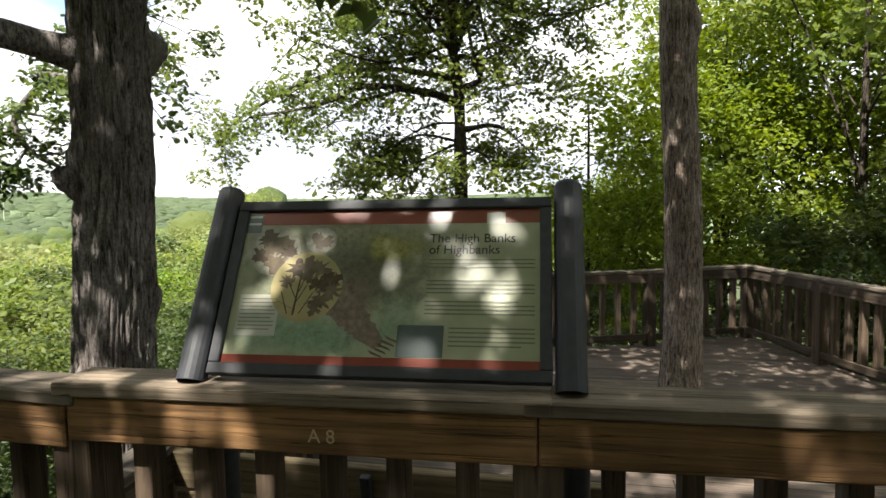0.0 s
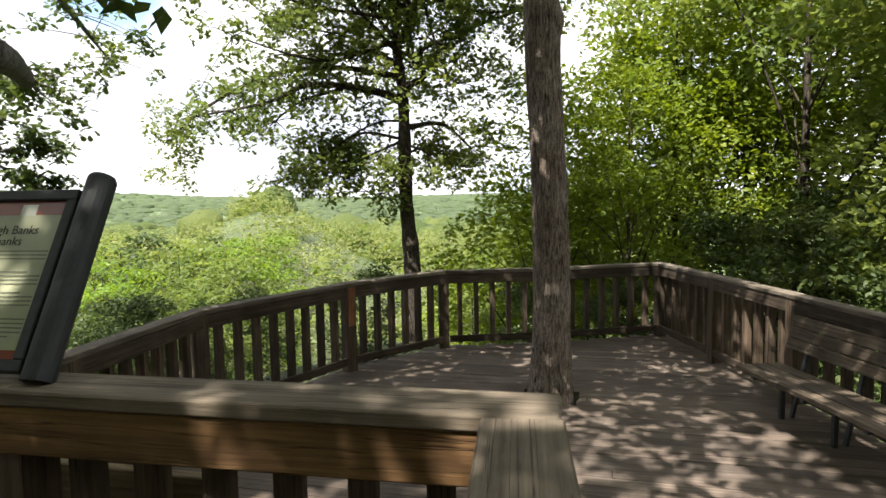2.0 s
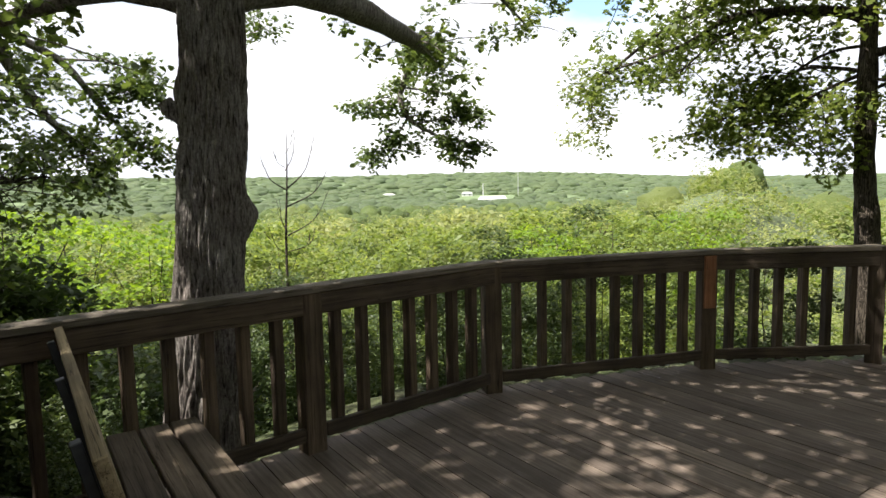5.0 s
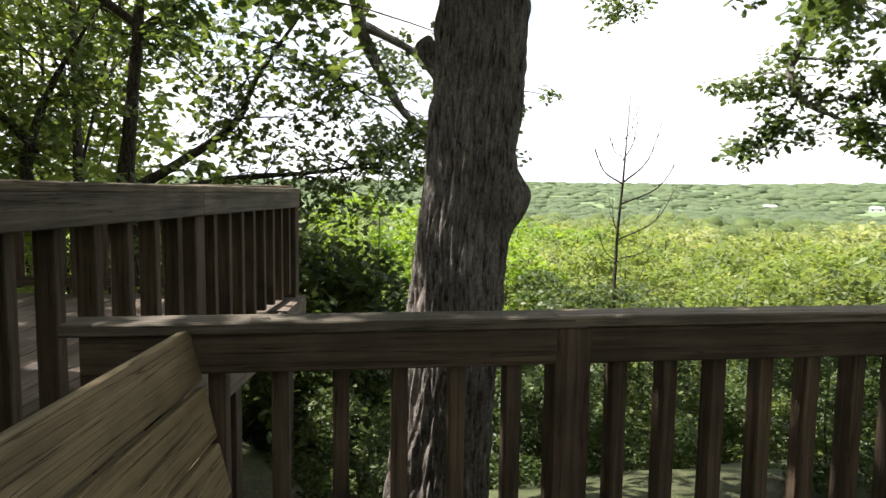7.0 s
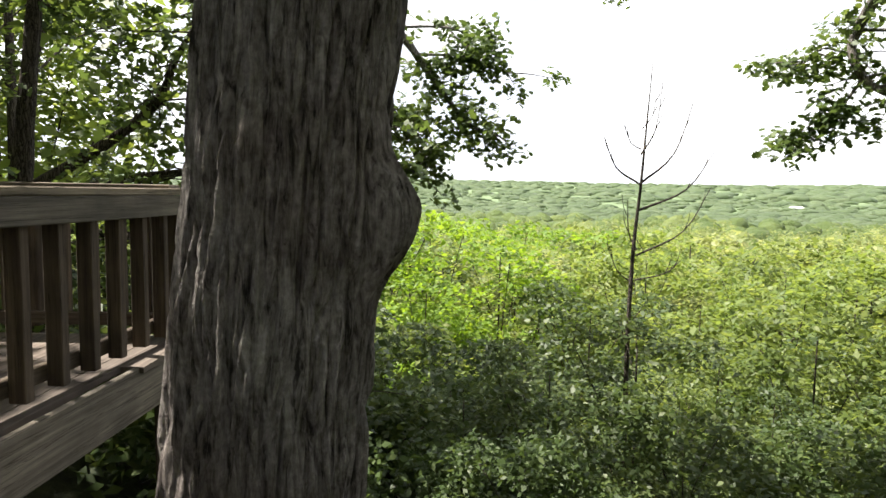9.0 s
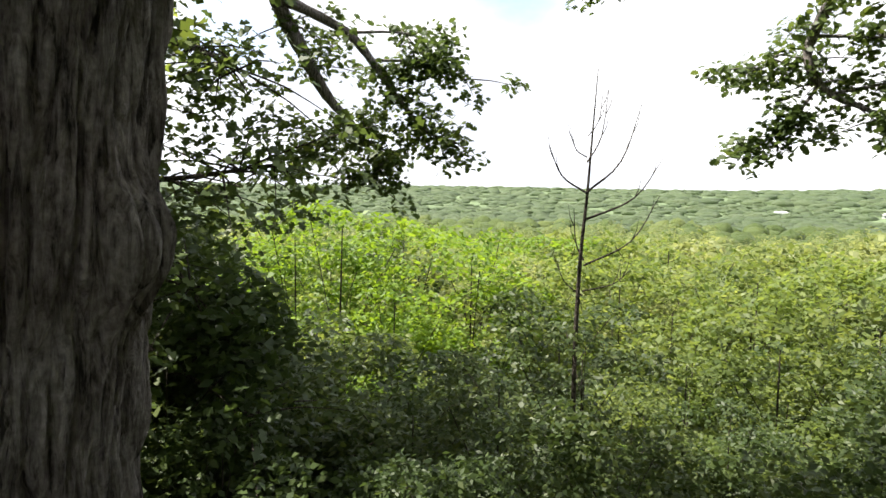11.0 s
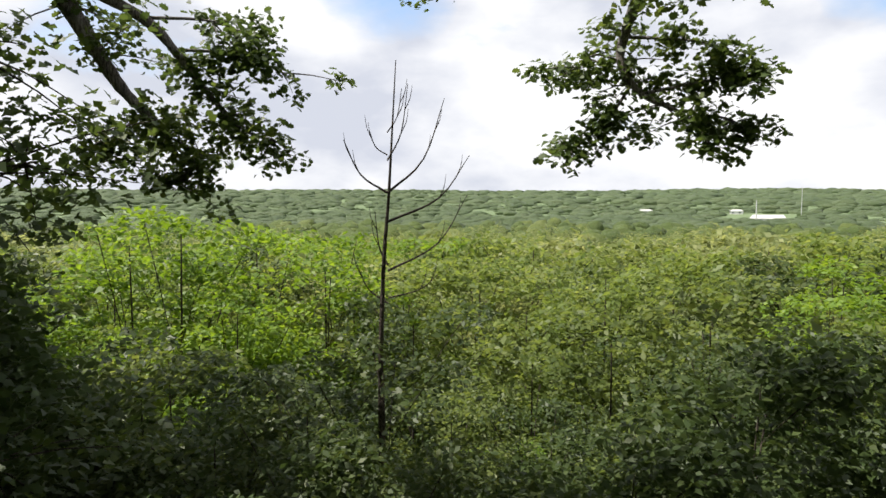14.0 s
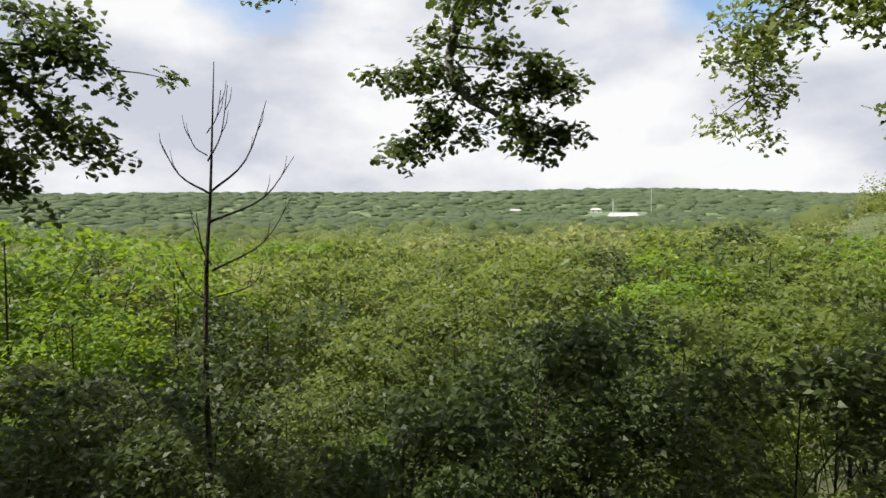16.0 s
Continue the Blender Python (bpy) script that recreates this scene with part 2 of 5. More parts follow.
def plain_mat(name, color, rough=0.5, metal=0.0, var=0.15, scale=12.0, bump=0.0):
    m, nt, bsdf, nodes, L = mat(name)
    geo = nodes.new("ShaderNodeNewGeometry")
    n = noise_node(nodes, L, geo.outputs["Position"], scale, 5.0)
    cr = ramp(nodes, [(0.3, tuple(c * (1 - var) for c in color)), (0.7, tuple(min(1, c * (1 + var)) for c in color))])
    L(n.outputs["Fac"], cr.inputs["Fac"])
    L(cr.outputs["Color"], bsdf.inputs["Base Color"])
    bsdf.inputs["Roughness"].default_value, bsdf.inputs["Metallic"].default_value = rough, metal
    if bump:
        b = nodes.new("ShaderNodeBump")
        b.inputs["Strength"].default_value, b.inputs["Distance"].default_value = 0.6, bump
        L(n.outputs["Fac"], b.inputs["Height"])
        L(b.outputs["Normal"], bsdf.inputs["Normal"])
    return m


def ground_mat():
    m, nt, bsdf, nodes, L = mat("forest_floor")
    geo = nodes.new("ShaderNodeNewGeometry")
    a = noise_node(nodes, L, geo.outputs["Position"], 0.9, 8.0, 0.7)
    b = noise_node(nodes, L, geo.outputs["Position"], 14.0, 5.0, 0.7)
    cr = ramp(nodes, [(0.3, (0.035, 0.028, 0.018)), (0.5, (0.05, 0.06, 0.02)), (0.7, (0.07, 0.10, 0.03))])
    L(a.outputs["Fac"], cr.inputs["Fac"])
    fr = ramp(nodes, [(0.3, (0.5, 0.5, 0.5)), (0.7, (1.4, 1.4, 1.4))])
    L(b.outputs["Fac"], fr.inputs["Fac"])
    mx = nodes.new("ShaderNodeMixRGB")
    mx.blend_type = "MULTIPLY"
    mx.inputs["Fac"].default_value = 1.0
    L(cr.outputs["Color"], mx.inputs["Color1"])
    L(fr.outputs["Color"], mx.inputs["Color2"])
    away = nodes.new("ShaderNodeVectorMath")
    away.operation = "LENGTH"
    L(geo.outputs["Position"], away.inputs[0])
    grown = nodes.new("ShaderNodeMapRange")
    grown.inputs["From Min"].default_value, grown.inputs["From Max"].default_value = 60.0, 160.0
    L(away.outputs["Value"], grown.inputs["Value"])
    scrub = ramp(nodes, [(0.3, (0.07, 0.11, 0.045)), (0.7, (0.12, 0.165, 0.07))])
    L(a.outputs["Fac"], scrub.inputs["Fac"])
    over = nodes.new("ShaderNodeMixRGB")
    L(grown.outputs["Result"], over.inputs["Fac"])
    L(mx.outputs["Color"], over.inputs["Color1"])
    L(scrub.outputs["Color"], over.inputs["Color2"])
    L(over.outputs["Color"], bsdf.inputs["Base Color"])
    bsdf.inputs["Roughness"].default_value = 0.95
    bump = nodes.new("ShaderNodeBump")
    bump.inputs["Distance"].default_value = 0.05
    L(b.outputs["Fac"], bump.inputs["Height"])
    L(bump.outputs["Normal"], bsdf.inputs["Normal"])
    return m


WOOD_RAIL = wood_mat("weathered_rail_wood", (0.036, 0.027, 0.021), (0.12, 0.094, 0.072))
WOOD_CAP = wood_mat("grey_cap_wood", (0.078, 0.067, 0.056), (0.26, 0.228, 0.19))
WOOD_UPPER = wood_mat("warm_weathered_cap_wood", (0.095, 0.078, 0.061), (0.31, 0.26, 0.206))
WOOD_FACE = wood_mat("brown_face_wood", (0.095, 0.055, 0.029), (0.37, 0.215, 0.098))
WOOD_POST = wood_mat("weathered_post_wood", (0.045, 0.032, 0.024), (0.15, 0.115, 0.085), along="z")
WOOD_DECK = wood_mat("deck_board_wood", (0.075, 0.058, 0.048), (0.2, 0.165, 0.14))
WOOD_BENCH = wood_mat("bench_wood", (0.075, 0.058, 0.045), (0.2, 0.163, 0.127))
WOOD_TAN = wood_mat("tan_bench_wood", (0.19, 0.148, 0.09), (0.44, 0.355, 0.225))
WOOD_FRESH = wood_mat("split_orange_wood", (0.24, 0.10, 0.05), (0.60, 0.30, 0.16), along="z")
BARK_OAK = furrowed_mat("oak_bark", (0.135, 0.122, 0.117), (0.37, 0.35, 0.335))
BARK_DECK = furrowed_mat("deck_tree_bark", (0.16, 0.13, 0.11), (0.45, 0.385, 0.335))
BARK_FAR = bark_mat("dark_bark", (0.03, 0.025, 0.02), (0.10, 0.085, 0.07), 1.0)
BARK_DEAD = bark_mat("dead_wood", (0.04, 0.035, 0.03), (0.12, 0.10, 0.085), 2.0)
LEAF_OAK = leaf_mat("oak_leaf", (0.04, 0.066, 0.02), (0.07, 0.105, 0.028), (0.13, 0.165, 0.036), 0.42)
LEAF_BRIGHT = leaf_mat("bright_leaf", (0.078, 0.122, 0.016), (0.145, 0.205, 0.025), (0.24, 0.29, 0.04), 0.48)
LEAF_FRESH = leaf_mat("fresh_green_leaf", (0.076, 0.14, 0.02), (0.138, 0.225, 0.032), (0.225, 0.31, 0.05), 0.48)
LEAF_VALLEY = leaf_mat("valley_leaf", (0.07, 0.115, 0.028), (0.135, 0.185, 0.042), (0.23, 0.265, 0.075), 0.5)
LEAF_PALE = leaf_mat("pale_valley_leaf", (0.11, 0.145, 0.048), (0.19, 0.22, 0.078), (0.30, 0.32, 0.13), 0.5)
# darker leaf copy, with the shade on low slope plants put into its colour
LEAF_SHADED = leaf_mat("shaded_leaf", (0.03, 0.052, 0.016), (0.052, 0.08, 0.023), (0.10, 0.125, 0.034), 0.38)
LEAF_WOOD = leaf_mat("wood_leaf", (0.085, 0.12, 0.032), (0.15, 0.195, 0.046), (0.25, 0.285, 0.07), 0.54)
LEAF_SLOPE = leaf_mat("sunlit_oak_leaf", (0.066, 0.10, 0.025), (0.115, 0.155, 0.04), (0.195, 0.225, 0.058), 0.5)
# far hills: green made paler and greyer, distance haze put into the colour
HAZY_WOOD = leaf_mat("hazy_far_canopy", (0.10, 0.145, 0.07), (0.13, 0.18, 0.085), (0.165, 0.21, 0.105), 0.45, 0.012, 0.45)
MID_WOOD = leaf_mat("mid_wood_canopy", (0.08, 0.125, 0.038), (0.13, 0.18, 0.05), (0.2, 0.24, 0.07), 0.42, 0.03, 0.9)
GROUND = ground_mat()
SIGN_METAL = plain_mat("dark_painted_metal", (0.026, 0.028, 0.034), 0.6, 0.0, 0.25, 30.0)


# ---------------------------------------------------------------- mesh helpers
def part(name, bm, material, parent=None, label="", smooth=False):
    me = bpy.data.meshes.new(name)
    bm.normal_update()
    bm.to_mesh(me)
    bm.free()
    me.materials.append(material)
    if smooth:
        me.polygons.foreach_set("use_smooth", [True] * len(me.polygons))
    ob = new(name, me)
    if parent:
        ob.parent = parent
    if label:
        tagged(ob, label)
    return ob


def box_bm(x0, x1, y0, y1, z0, z1, bevel=0.004):
    bm = bmesh.new()
    bmesh.ops.create_cube(bm, size=1.0)
    for v in bm.verts:
        v.co = Vector(((x0 + x1) / 2 + v.co.x * (x1 - x0), (y0 + y1) / 2 + v.co.y * (y1 - y0), (z0 + z1) / 2 + v.co.z * (z1 - z0)))
    if bevel:
        bmesh.ops.bevel(bm, geom=bm.edges[:], offset=bevel, segments=1, affect="EDGES")
    return bm


def place(ob, x, y, z, rz=0.0, rx=0.0, ry=0.0):
    ob.matrix_basis = pose(x, y, z, rx, ry, rz)
    return ob


def thing(name, label, category, group="", kind="", at=(0, 0, 0), rz=0.0):
    e = new(name)
    e.empty_display_size = 0.2
    tagged(e, label, category, group, kind)
    place(e, *at, rz)
    return e


def mesh_np(name, verts, faces, material, parent=None, label="", smooth=False):
    """A mesh from arrays: verts (n, 3), faces (m, k)."""
    me = bpy.data.meshes.new(name)
    verts, faces = np.asarray(verts, np.float32), np.asarray(faces, np.int32)
    m, k = faces.shape
    me.vertices.add(len(verts))
    me.vertices.foreach_set("co", verts.ravel())
    me.loops.add(m * k)
    me.loops.foreach_set("vertex_index", faces.ravel())
    me.polygons.add(m)
    me.polygons.foreach_set("loop_start", np.arange(0, m * k, k, dtype=np.int32))
    me.update(calc_edges=True)
    me.materials.append(material)
    if smooth:
        me.polygons.foreach_set("use_smooth", np.ones(m, bool))
    ob = new(name, me)
    if parent:
        ob.parent = parent
    if label:
        tagged(ob, label)
    return ob


def tube_np(points, radii, sides=8, knob=0.0, rng=None):
    """Rings along a path, as verts and quads."""
    pts = [Vector(p) for p in points]
    V, F = [], []
    ref = Vector((0.31, 0.2, 0.93)).normalized()
    for i, p in enumerate(pts):
        d = (pts[min(i + 1, len(pts) - 1)] - pts[max(i - 1, 0)]).normalized()
        a = d.cross(ref)
        if a.length < 0.05:
            a = d.cross(Vector((1, 0, 0)))
        a.normalize()
        b = d.cross(a)
        for s in range(sides):
            t = 2 * math.pi * s / sides
            r = radii[i]
            if knob and rng is not None:
                r *= 1 + knob * rng.uniform(-1, 1)
            V.append(tuple(p + (a * math.cos(t) + b * math.sin(t)) * r))
        if i:
            o = (i - 1) * sides
            F += [(o + s, o + (s + 1) % sides, o + sides + (s + 1) % sides, o + sides + s) for s in range(sides)]
    return V, F


def smooth_path(points, steps=5):
    """Catmull-Rom through the points."""
    P = [Vector(p) for p in points]
    P = [2 * P[0] - P[1]] + P + [2 * P[-1] - P[-2]]
    out = []
    for i in range(1, len(P) - 2):
        for k in range(steps):
            t = k / steps
            a, b, c, d = P[i - 1], P[i], P[i + 1], P[i + 2]
            out.append(0.5 * (2 * b + (c - a) * t + (2 * a - 5 * b + 4 * c - d) * t * t + (3 * b - a - 3 * c + d) * t ** 3))
    out.append(P[-2])
    return out


class Wood:
    """Gathers branch tubes of one tree into one mesh."""

    def __init__(self):
        self.V, self.F = [], []

    def add(self, points, r0, r1, sides=8, steps=4, power=1.0):
        path = smooth_path(points, steps)
        n = len(path) - 1
        radii = [r0 + (r1 - r0) * (i / n) ** power for i in range(n + 1)]
        if r0 > 0.04:
            radii = [q * (1 + 0.11 * math.sin(7.3 * i + 3 * r0) * math.sin(2.1 * i)) for i, q in enumerate(radii)]
        V, F = tube_np(path, radii, sides)
        o = len(self.V)
        self.V += V
        self.F += [tuple(o + i for i in f) for f in F]
        return path

    def mesh(self, name, material, parent):
        return mesh_np(name, self.V, self.F, material, parent, smooth=True)


# a lobed oak leaf and a plain pointed leaf, in the plane z = 0, length 1
OAK = np.array([(0, 0), (.10, .16), (.30, .20), (.20, .38), (.42, .52), (.24, .62), (.30, .82), (0, 1),
                (-.30, .82), (-.24, .62), (-.42, .52), (-.20, .38), (-.30, .20), (-.10, .16)], float)
LOBED = np.array([(0, 0), (.30, .22), (.16, .45), (.38, .62), (0, 1), (-.38, .62), (-.16, .45), (-.30, .22)], float)
POINTED = np.array([(0, 0), (.27, .42), (0, 1), (-.27, .42)], float)


def leaves_np(rng, centres, sizes, shape, droop=0.25, flat=0.6):
    """One polygon per leaf, turned at random, blades rather level."""
    n, k = len(centres), len(shape)
    az = rng.uniform(0, 2 * math.pi, n)
    fwd = np.stack([np.cos(az), np.sin(az), rng.normal(-droop, 0.45, n)], 1)
    fwd /= np.linalg.norm(fwd, axis=1, keepdims=True)
    up = np.stack([rng.normal(0, flat, n), rng.normal(0, flat, n), np.ones(n)], 1)
    side = np.cross(fwd, up)
    side /= np.linalg.norm(side, axis=1, keepdims=True)
    nor = np.cross(side, fwd)
    bend = 0.35 * np.abs(shape[:, 0])
    V = (centres[:, None] + sizes[:, None, None] * (side[:, None] * shape[None, :, 0, None]
         + fwd[:, None] * (shape[None, :, 1, None]) + nor[:, None] * bend[None, :, None]))
    return V.reshape(-1, 3), np.arange(n * k).reshape(n, k)


def dome_points(rng, centre, radius, n, squash=0.8):
    d = rng.normal(0, 1, (n, 3))
    d[:, 2] = np.abs(d[:, 2]) * 0.9 - 0.3
    d /= np.linalg.norm(d, axis=1, keepdims=True)
    lump = 1 + 0.22 * np.sin(5 * d[:, :1] + centre[0]) * np.sin(4 * d[:, 1:2] + centre[1])
    return np.asarray(centre) + d * lump * rng.uniform(0.45, 1, (n, 1)) ** 0.35 * radius * np.array([1, 1, squash])


def cluster_points(rng, centre, radius, n, squash=0.7):
    d = rng.normal(0, 1, (n, 3))
    d /= np.linalg.norm(d, axis=1, keepdims=True)
    r = rng.uniform(0.25, 1, (n, 1)) ** 0.6
    return np.asarray(centre) + d * r * radius * np.array([1, 1, squash])


# ---------------------------------------------------------------- ground
def smooth01(t):
    t = np.clip(t, 0, 1)
    return t * t * (3 - 2 * t)


def height(x, y):
    """The bluff: level round the deck, falling to the river valley, rising to far hills."""
    x, y = np.asarray(x, float), np.asarray(y, float)
    s = (x + 4.2) * -0.86 + (y - 7.0) * 0.5
    s2 = (x + 4.6) * -1.0 - np.maximum(1.2 - y, 0) * 1.6
    s3 = (y - 9.5) * 0.9 - np.maximum(x - 1.0, 0) * 1.6
    s = np.maximum(np.maximum(s, s2), s3)
    near = -0.75 - 0.25 * np.sin(x * 0.7) * np.cos(y * 0.6) * 0.6
    drop = 5.5 * smooth01(s / 9.0) + 15.0 * smooth01((s - 6) / 40.0)
    d = np.hypot(x, y)
    hills = 6.0 * smooth01((d - 45) / 75.0) + 11.5 * smooth01((d - 330) / 900.0) + 11.0 * smooth01((d - 1100) / 700.0) * (1 + 0.35 * np.sin(x * 0.0042 + 1) + 0.25 * np.sin(y * 0.0061))
    az = np.arctan2(-x - 3.0, y - 3.0)
    dd = np.hypot(x + 3, y - 3)
    hills = hills + 21.0 * smooth01((d - 550) / 1000.0) * (0.1 + 0.9 * smooth01((az - 0.35) / 0.45))
    knoll = 16.5 * np.exp(-((az - 0.42) / 0.16) ** 2) * smooth01((dd - 45) / 30.0) * (1 - smooth01((dd - 105) / 70.0))
    return near - drop + (hills + knoll) * (s > 0)


def build_ground():
    rad = [0.0] + [1.2 * 1.16 ** i for i in range(57)]
    nth = 128
    V, F = [(0, 0, float(height(0, 0)))], []
    for r in rad[1:]:
        th = np.arange(nth) * 2 * math.pi / nth
        x, y = r * np.cos(th), r * np.sin(th)
        V += list(zip(x, y, height(x, y)))
    V = np.array(V)
    T = [(0, 1 + s, 1 + (s + 1) % nth, 1 + (s + 1) % nth) for s in range(nth)]
    for i in range(len(rad) - 2):
        o = 1 + i * nth
        F += [(o + s, o + nth + s, o + nth + (s + 1) % nth, o + (s + 1) % nth) for s in range(nth)]
    bm = bmesh.new()
    vs = [bm.verts.new(v) for v in V]
    for t in T:
        bm.faces.new([vs[i] for i in t[:3]])
    for f in F:
        bm.faces.new([vs[i] for i in f])
    return tagged(part("ground", bm, GROUND, smooth=True), "leaf-littered forest floor falling away to a wooded valley", "ground", kind="structure")


build_ground()

# ---------------------------------------------------------------- plan of the decks
UP = 0.48                                     # upper deck above the lower one
RAIL_UP, RAIL_LOW = 1.555, 1.065              # tops of the caps
C, K, E = Vector((0.035, 0.045)), Vector((-2.75, 0.17)), Vector((-6.93, 0.76))
UDIR = (E - C).normalized()
UANG = math.degrees(math.atan2(-UDIR.y, -UDIR.x))
P0, P1, P2, P3, P4, P5 = (Vector(p) for p in ((-2.98, 2.20), (-3.0, 3.83), (-2.15, 5.67), (-1.19, 6.89), (0.34, 7.28), (1.83, 7.88)))
PW = Vector((-2.95, 0.52))
R1, R2, R3, R0 = Vector((2.19, 6.42)), Vector((2.53, 4.95)), Vector((2.93, 3.20)), Vector((3.75, -0.35))


def board(name, a, b, z, width, thick, material, parent, off=0.0, along="x", label=""):
    """A board from a to b in plan, its top at z, width across, set sideways by off (to the left of a->b)."""
    d = Vector(b) - Vector(a)
    n = Vector((-d.y, d.x)).normalized()
    bm = box_bm(0, d.length, -width / 2, width / 2, -thick, 0, min(0.006, thick / 4))
    ob = part(name, bm, material, parent, label)
    o = Vector(a) + n * off
    return place(ob, o.x, o.y, z, math.degrees(math.atan2(d.y, d.x)))


def upright(name, x, y, z0, z1, w, t, rz, material, parent, label=""):
    bm = box_bm(-w / 2, w / 2, -t / 2, t / 2, 0, z1 - z0, 0.005)
    return place(part(name, bm, material, parent, label), x, y, z0, rz)


BALUSTER = {}
CAPS = [0]


def baluster(parent, x, y, z0, z1, rz, w=0.058, t=0.085):
    key = (round(z1 - z0, 3), w, t)
    if key not in BALUSTER:
        me = bpy.data.meshes.new("baluster")
        bm = box_bm(-w / 2, w / 2, -t / 2, t / 2, 0, z1 - z0, 0.004)
        bm.to_mesh(me)
        bm.free()
        me.materials.append(WOOD_POST)
        BALUSTER[key] = me
    ob = new("baluster", BALUSTER[key])
    ob.parent = parent
    return place(ob, x, y, z0, rz)


def railing(rail, a, b, top, deck, inner, gap=0.215, post_a=True, post_b=True, fascia=WOOD_RAIL, capm=WOOD_CAP, cap_w=0.15, ext_a=0.0, ext_b=0.0, special=None):
    """One bay: cap, face board, bottom rail, balusters, posts. inner: +1 when the walkers' side lies left of a->b."""
    a, b = Vector(a), Vector(b)
    d = (b - a).normalized()
    n = Vector((-d.y, d.x)) * inner
    rz = math.degrees(math.atan2(d.y, d.x))
    CAPS[0] += 1
    board("cap", a - d * ext_a, b + d * ext_b, top - 0.003 * (CAPS[0] % 2), cap_w, 0.042, capm, rail)
    board("face_board", a + d * 0.002, b - d * 0.002, top - 0.044, 0.04, 0.135, fascia, rail, off=inner * (cap_w / 2 - 0.03))
    board("bottom_rail", a + d * 0.075, b - d * 0.075, deck + 0.175, 0.04, 0.09, WOOD_RAIL, rail, off=0.045 * inner)
    L = (b - a).length
    cnt = max(1, round(L / gap) - 1)
    for i in range(cnt):
        q = a + d * (L * (i + 1) / (cnt + 1))
        baluster(rail, q.x - n.x * 0.02, q.y - n.y * 0.02, deck + 0.06, top - 0.046, rz)
    for on, p in ((post_a, a), (post_b, b)):
        if on:
            m = WOOD_POST
            upright("post", p.x, p.y, deck - 0.4, top - 0.046, 0.135, 0.135, rz, m, rail)


def build_lower_railing():
    rail = thing("railing", "dark weathered timber railing with upright balusters round the deck", "railing", kind="structure")
    chain = [(PW, P0), (P0, P1), (P1, P2), (P2, P3), (P3, P4), (P4, P5)]
    for i, (a, b) in enumerate(chain):
        railing(rail, a, b, RAIL_LOW, 0.0, -1, post_a=i > 0, post_b=i == len(chain) - 1, ext_a=0.06, ext_b=0.06)
    side = [(P5, R1), (R1, R2), (R2, R3), (R3, R0)]
    for i, (a, b) in enumerate(side):
        railing(rail, a, b, RAIL_LOW, 0.0, -1, post_a=False, post_b=True, ext_a=0.06, ext_b=0.06)
    # split post with raw orange wood
    upright("split_face", P2.x + 0.058, P2.y - 0.052, 0.55, RAIL_LOW - 0.05, 0.11, 0.02, math.degrees(math.atan2(P3.y - P1.y, P3.x - P1.x)), WOOD_FRESH, rail, "raw orange wood on a split post")


def build_upper_railing():
    rail = thing("upper_railing", "weathered brown timber railing with wide cap and balusters on the upper platform", "railing", kind="structure")
    mid = K.lerp(E, 0.44)
    stops = [C, C.lerp(K, 0.5), K, mid, E]
    for k, (d0, d1) in enumerate(zip(stops, stops[1:])):
        board("outer_face_board", d0, d1, RAIL_UP - 0.025 * (k > 1) - 0.044, 0.036, 0.135, WOOD_CAP, rail, off=-0.075)
        railing(rail, d0, d1, RAIL_UP - 0.025 * (k > 1), UP, 1, gap=0.2 if k < 2 else 0.27, post_a=True, post_b=k == 3, fascia=WOOD_FACE, capm=WOOD_UPPER, cap_w=0.185,
                ext_a=0.09 if k == 0 else 0.04, ext_b=0.07 if k == 3 else 0.04)
    back = Vector((0.03, -1)).normalized()
    railing(rail, C + back * 0.095, C + back * 0.62, RAIL_UP, UP, -1, gap=0.2, post_a=False, post_b=True, fascia=WOOD_FACE, capm=WOOD_UPPER, cap_w=0.185, ext_b=0.07)
    # far end of the platform, running back
    side = Vector((-UDIR.y, UDIR.x))
    if side.y > 0:
        side = -side
    railing(rail, E, E + side * 2.0, RAIL_UP, UP, 1, gap=0.2, post_a=False, post_b=True, fascia=WOOD_FACE, capm=WOOD_UPPER, cap_w=0.185)
    railing(rail, E + side * 2.0, E + side * 4.0, RAIL_UP, UP, 1, gap=0.2, post_a=False, post_b=True, fascia=WOOD_FACE, capm=WOOD_UPPER, cap_w=0.185)


build_lower_railing()
build_upper_railing()


# ---------------------------------------------------------------- sign on the rail
PANEL_MATS = {
    "red": plain_mat("panel_red", (0.22, 0.055, 0.04), 0.22, 0, 0.1, 8.0),
    "brown": plain_mat("panel_brown", (0.13, 0.10, 0.07), 0.22, 0, 0.45, 25.0),
    "tan": plain_mat("panel_tan", (0.34, 0.29, 0.15), 0.22, 0, 0.15, 15.0),
    "ink": plain_mat("panel_ink", (0.03, 0.028, 0.025), 0.25, 0, 0.1),
    "grey": plain_mat("panel_text_grey", (0.17, 0.18, 0.13), 0.25, 0, 0.1),
    "slate": plain_mat("panel_slate", (0.09, 0.11, 0.11), 0.22, 0, 0.2),
    "white": plain_mat("panel_white", (0.42, 0.42, 0.36), 0.22, 0, 0.08),
    "pale": plain_mat("panel_pale_disc", (0.30, 0.29, 0.24), 0.25, 0, 0.3, 45.0),
    "umber": plain_mat("panel_umber", (0.075, 0.05, 0.032), 0.25, 0, 0.4, 60.0),
    "wing": plain_mat("panel_wing", (0.17, 0.13, 0.10), 0.25, 0, 0.45, 50.0),
}


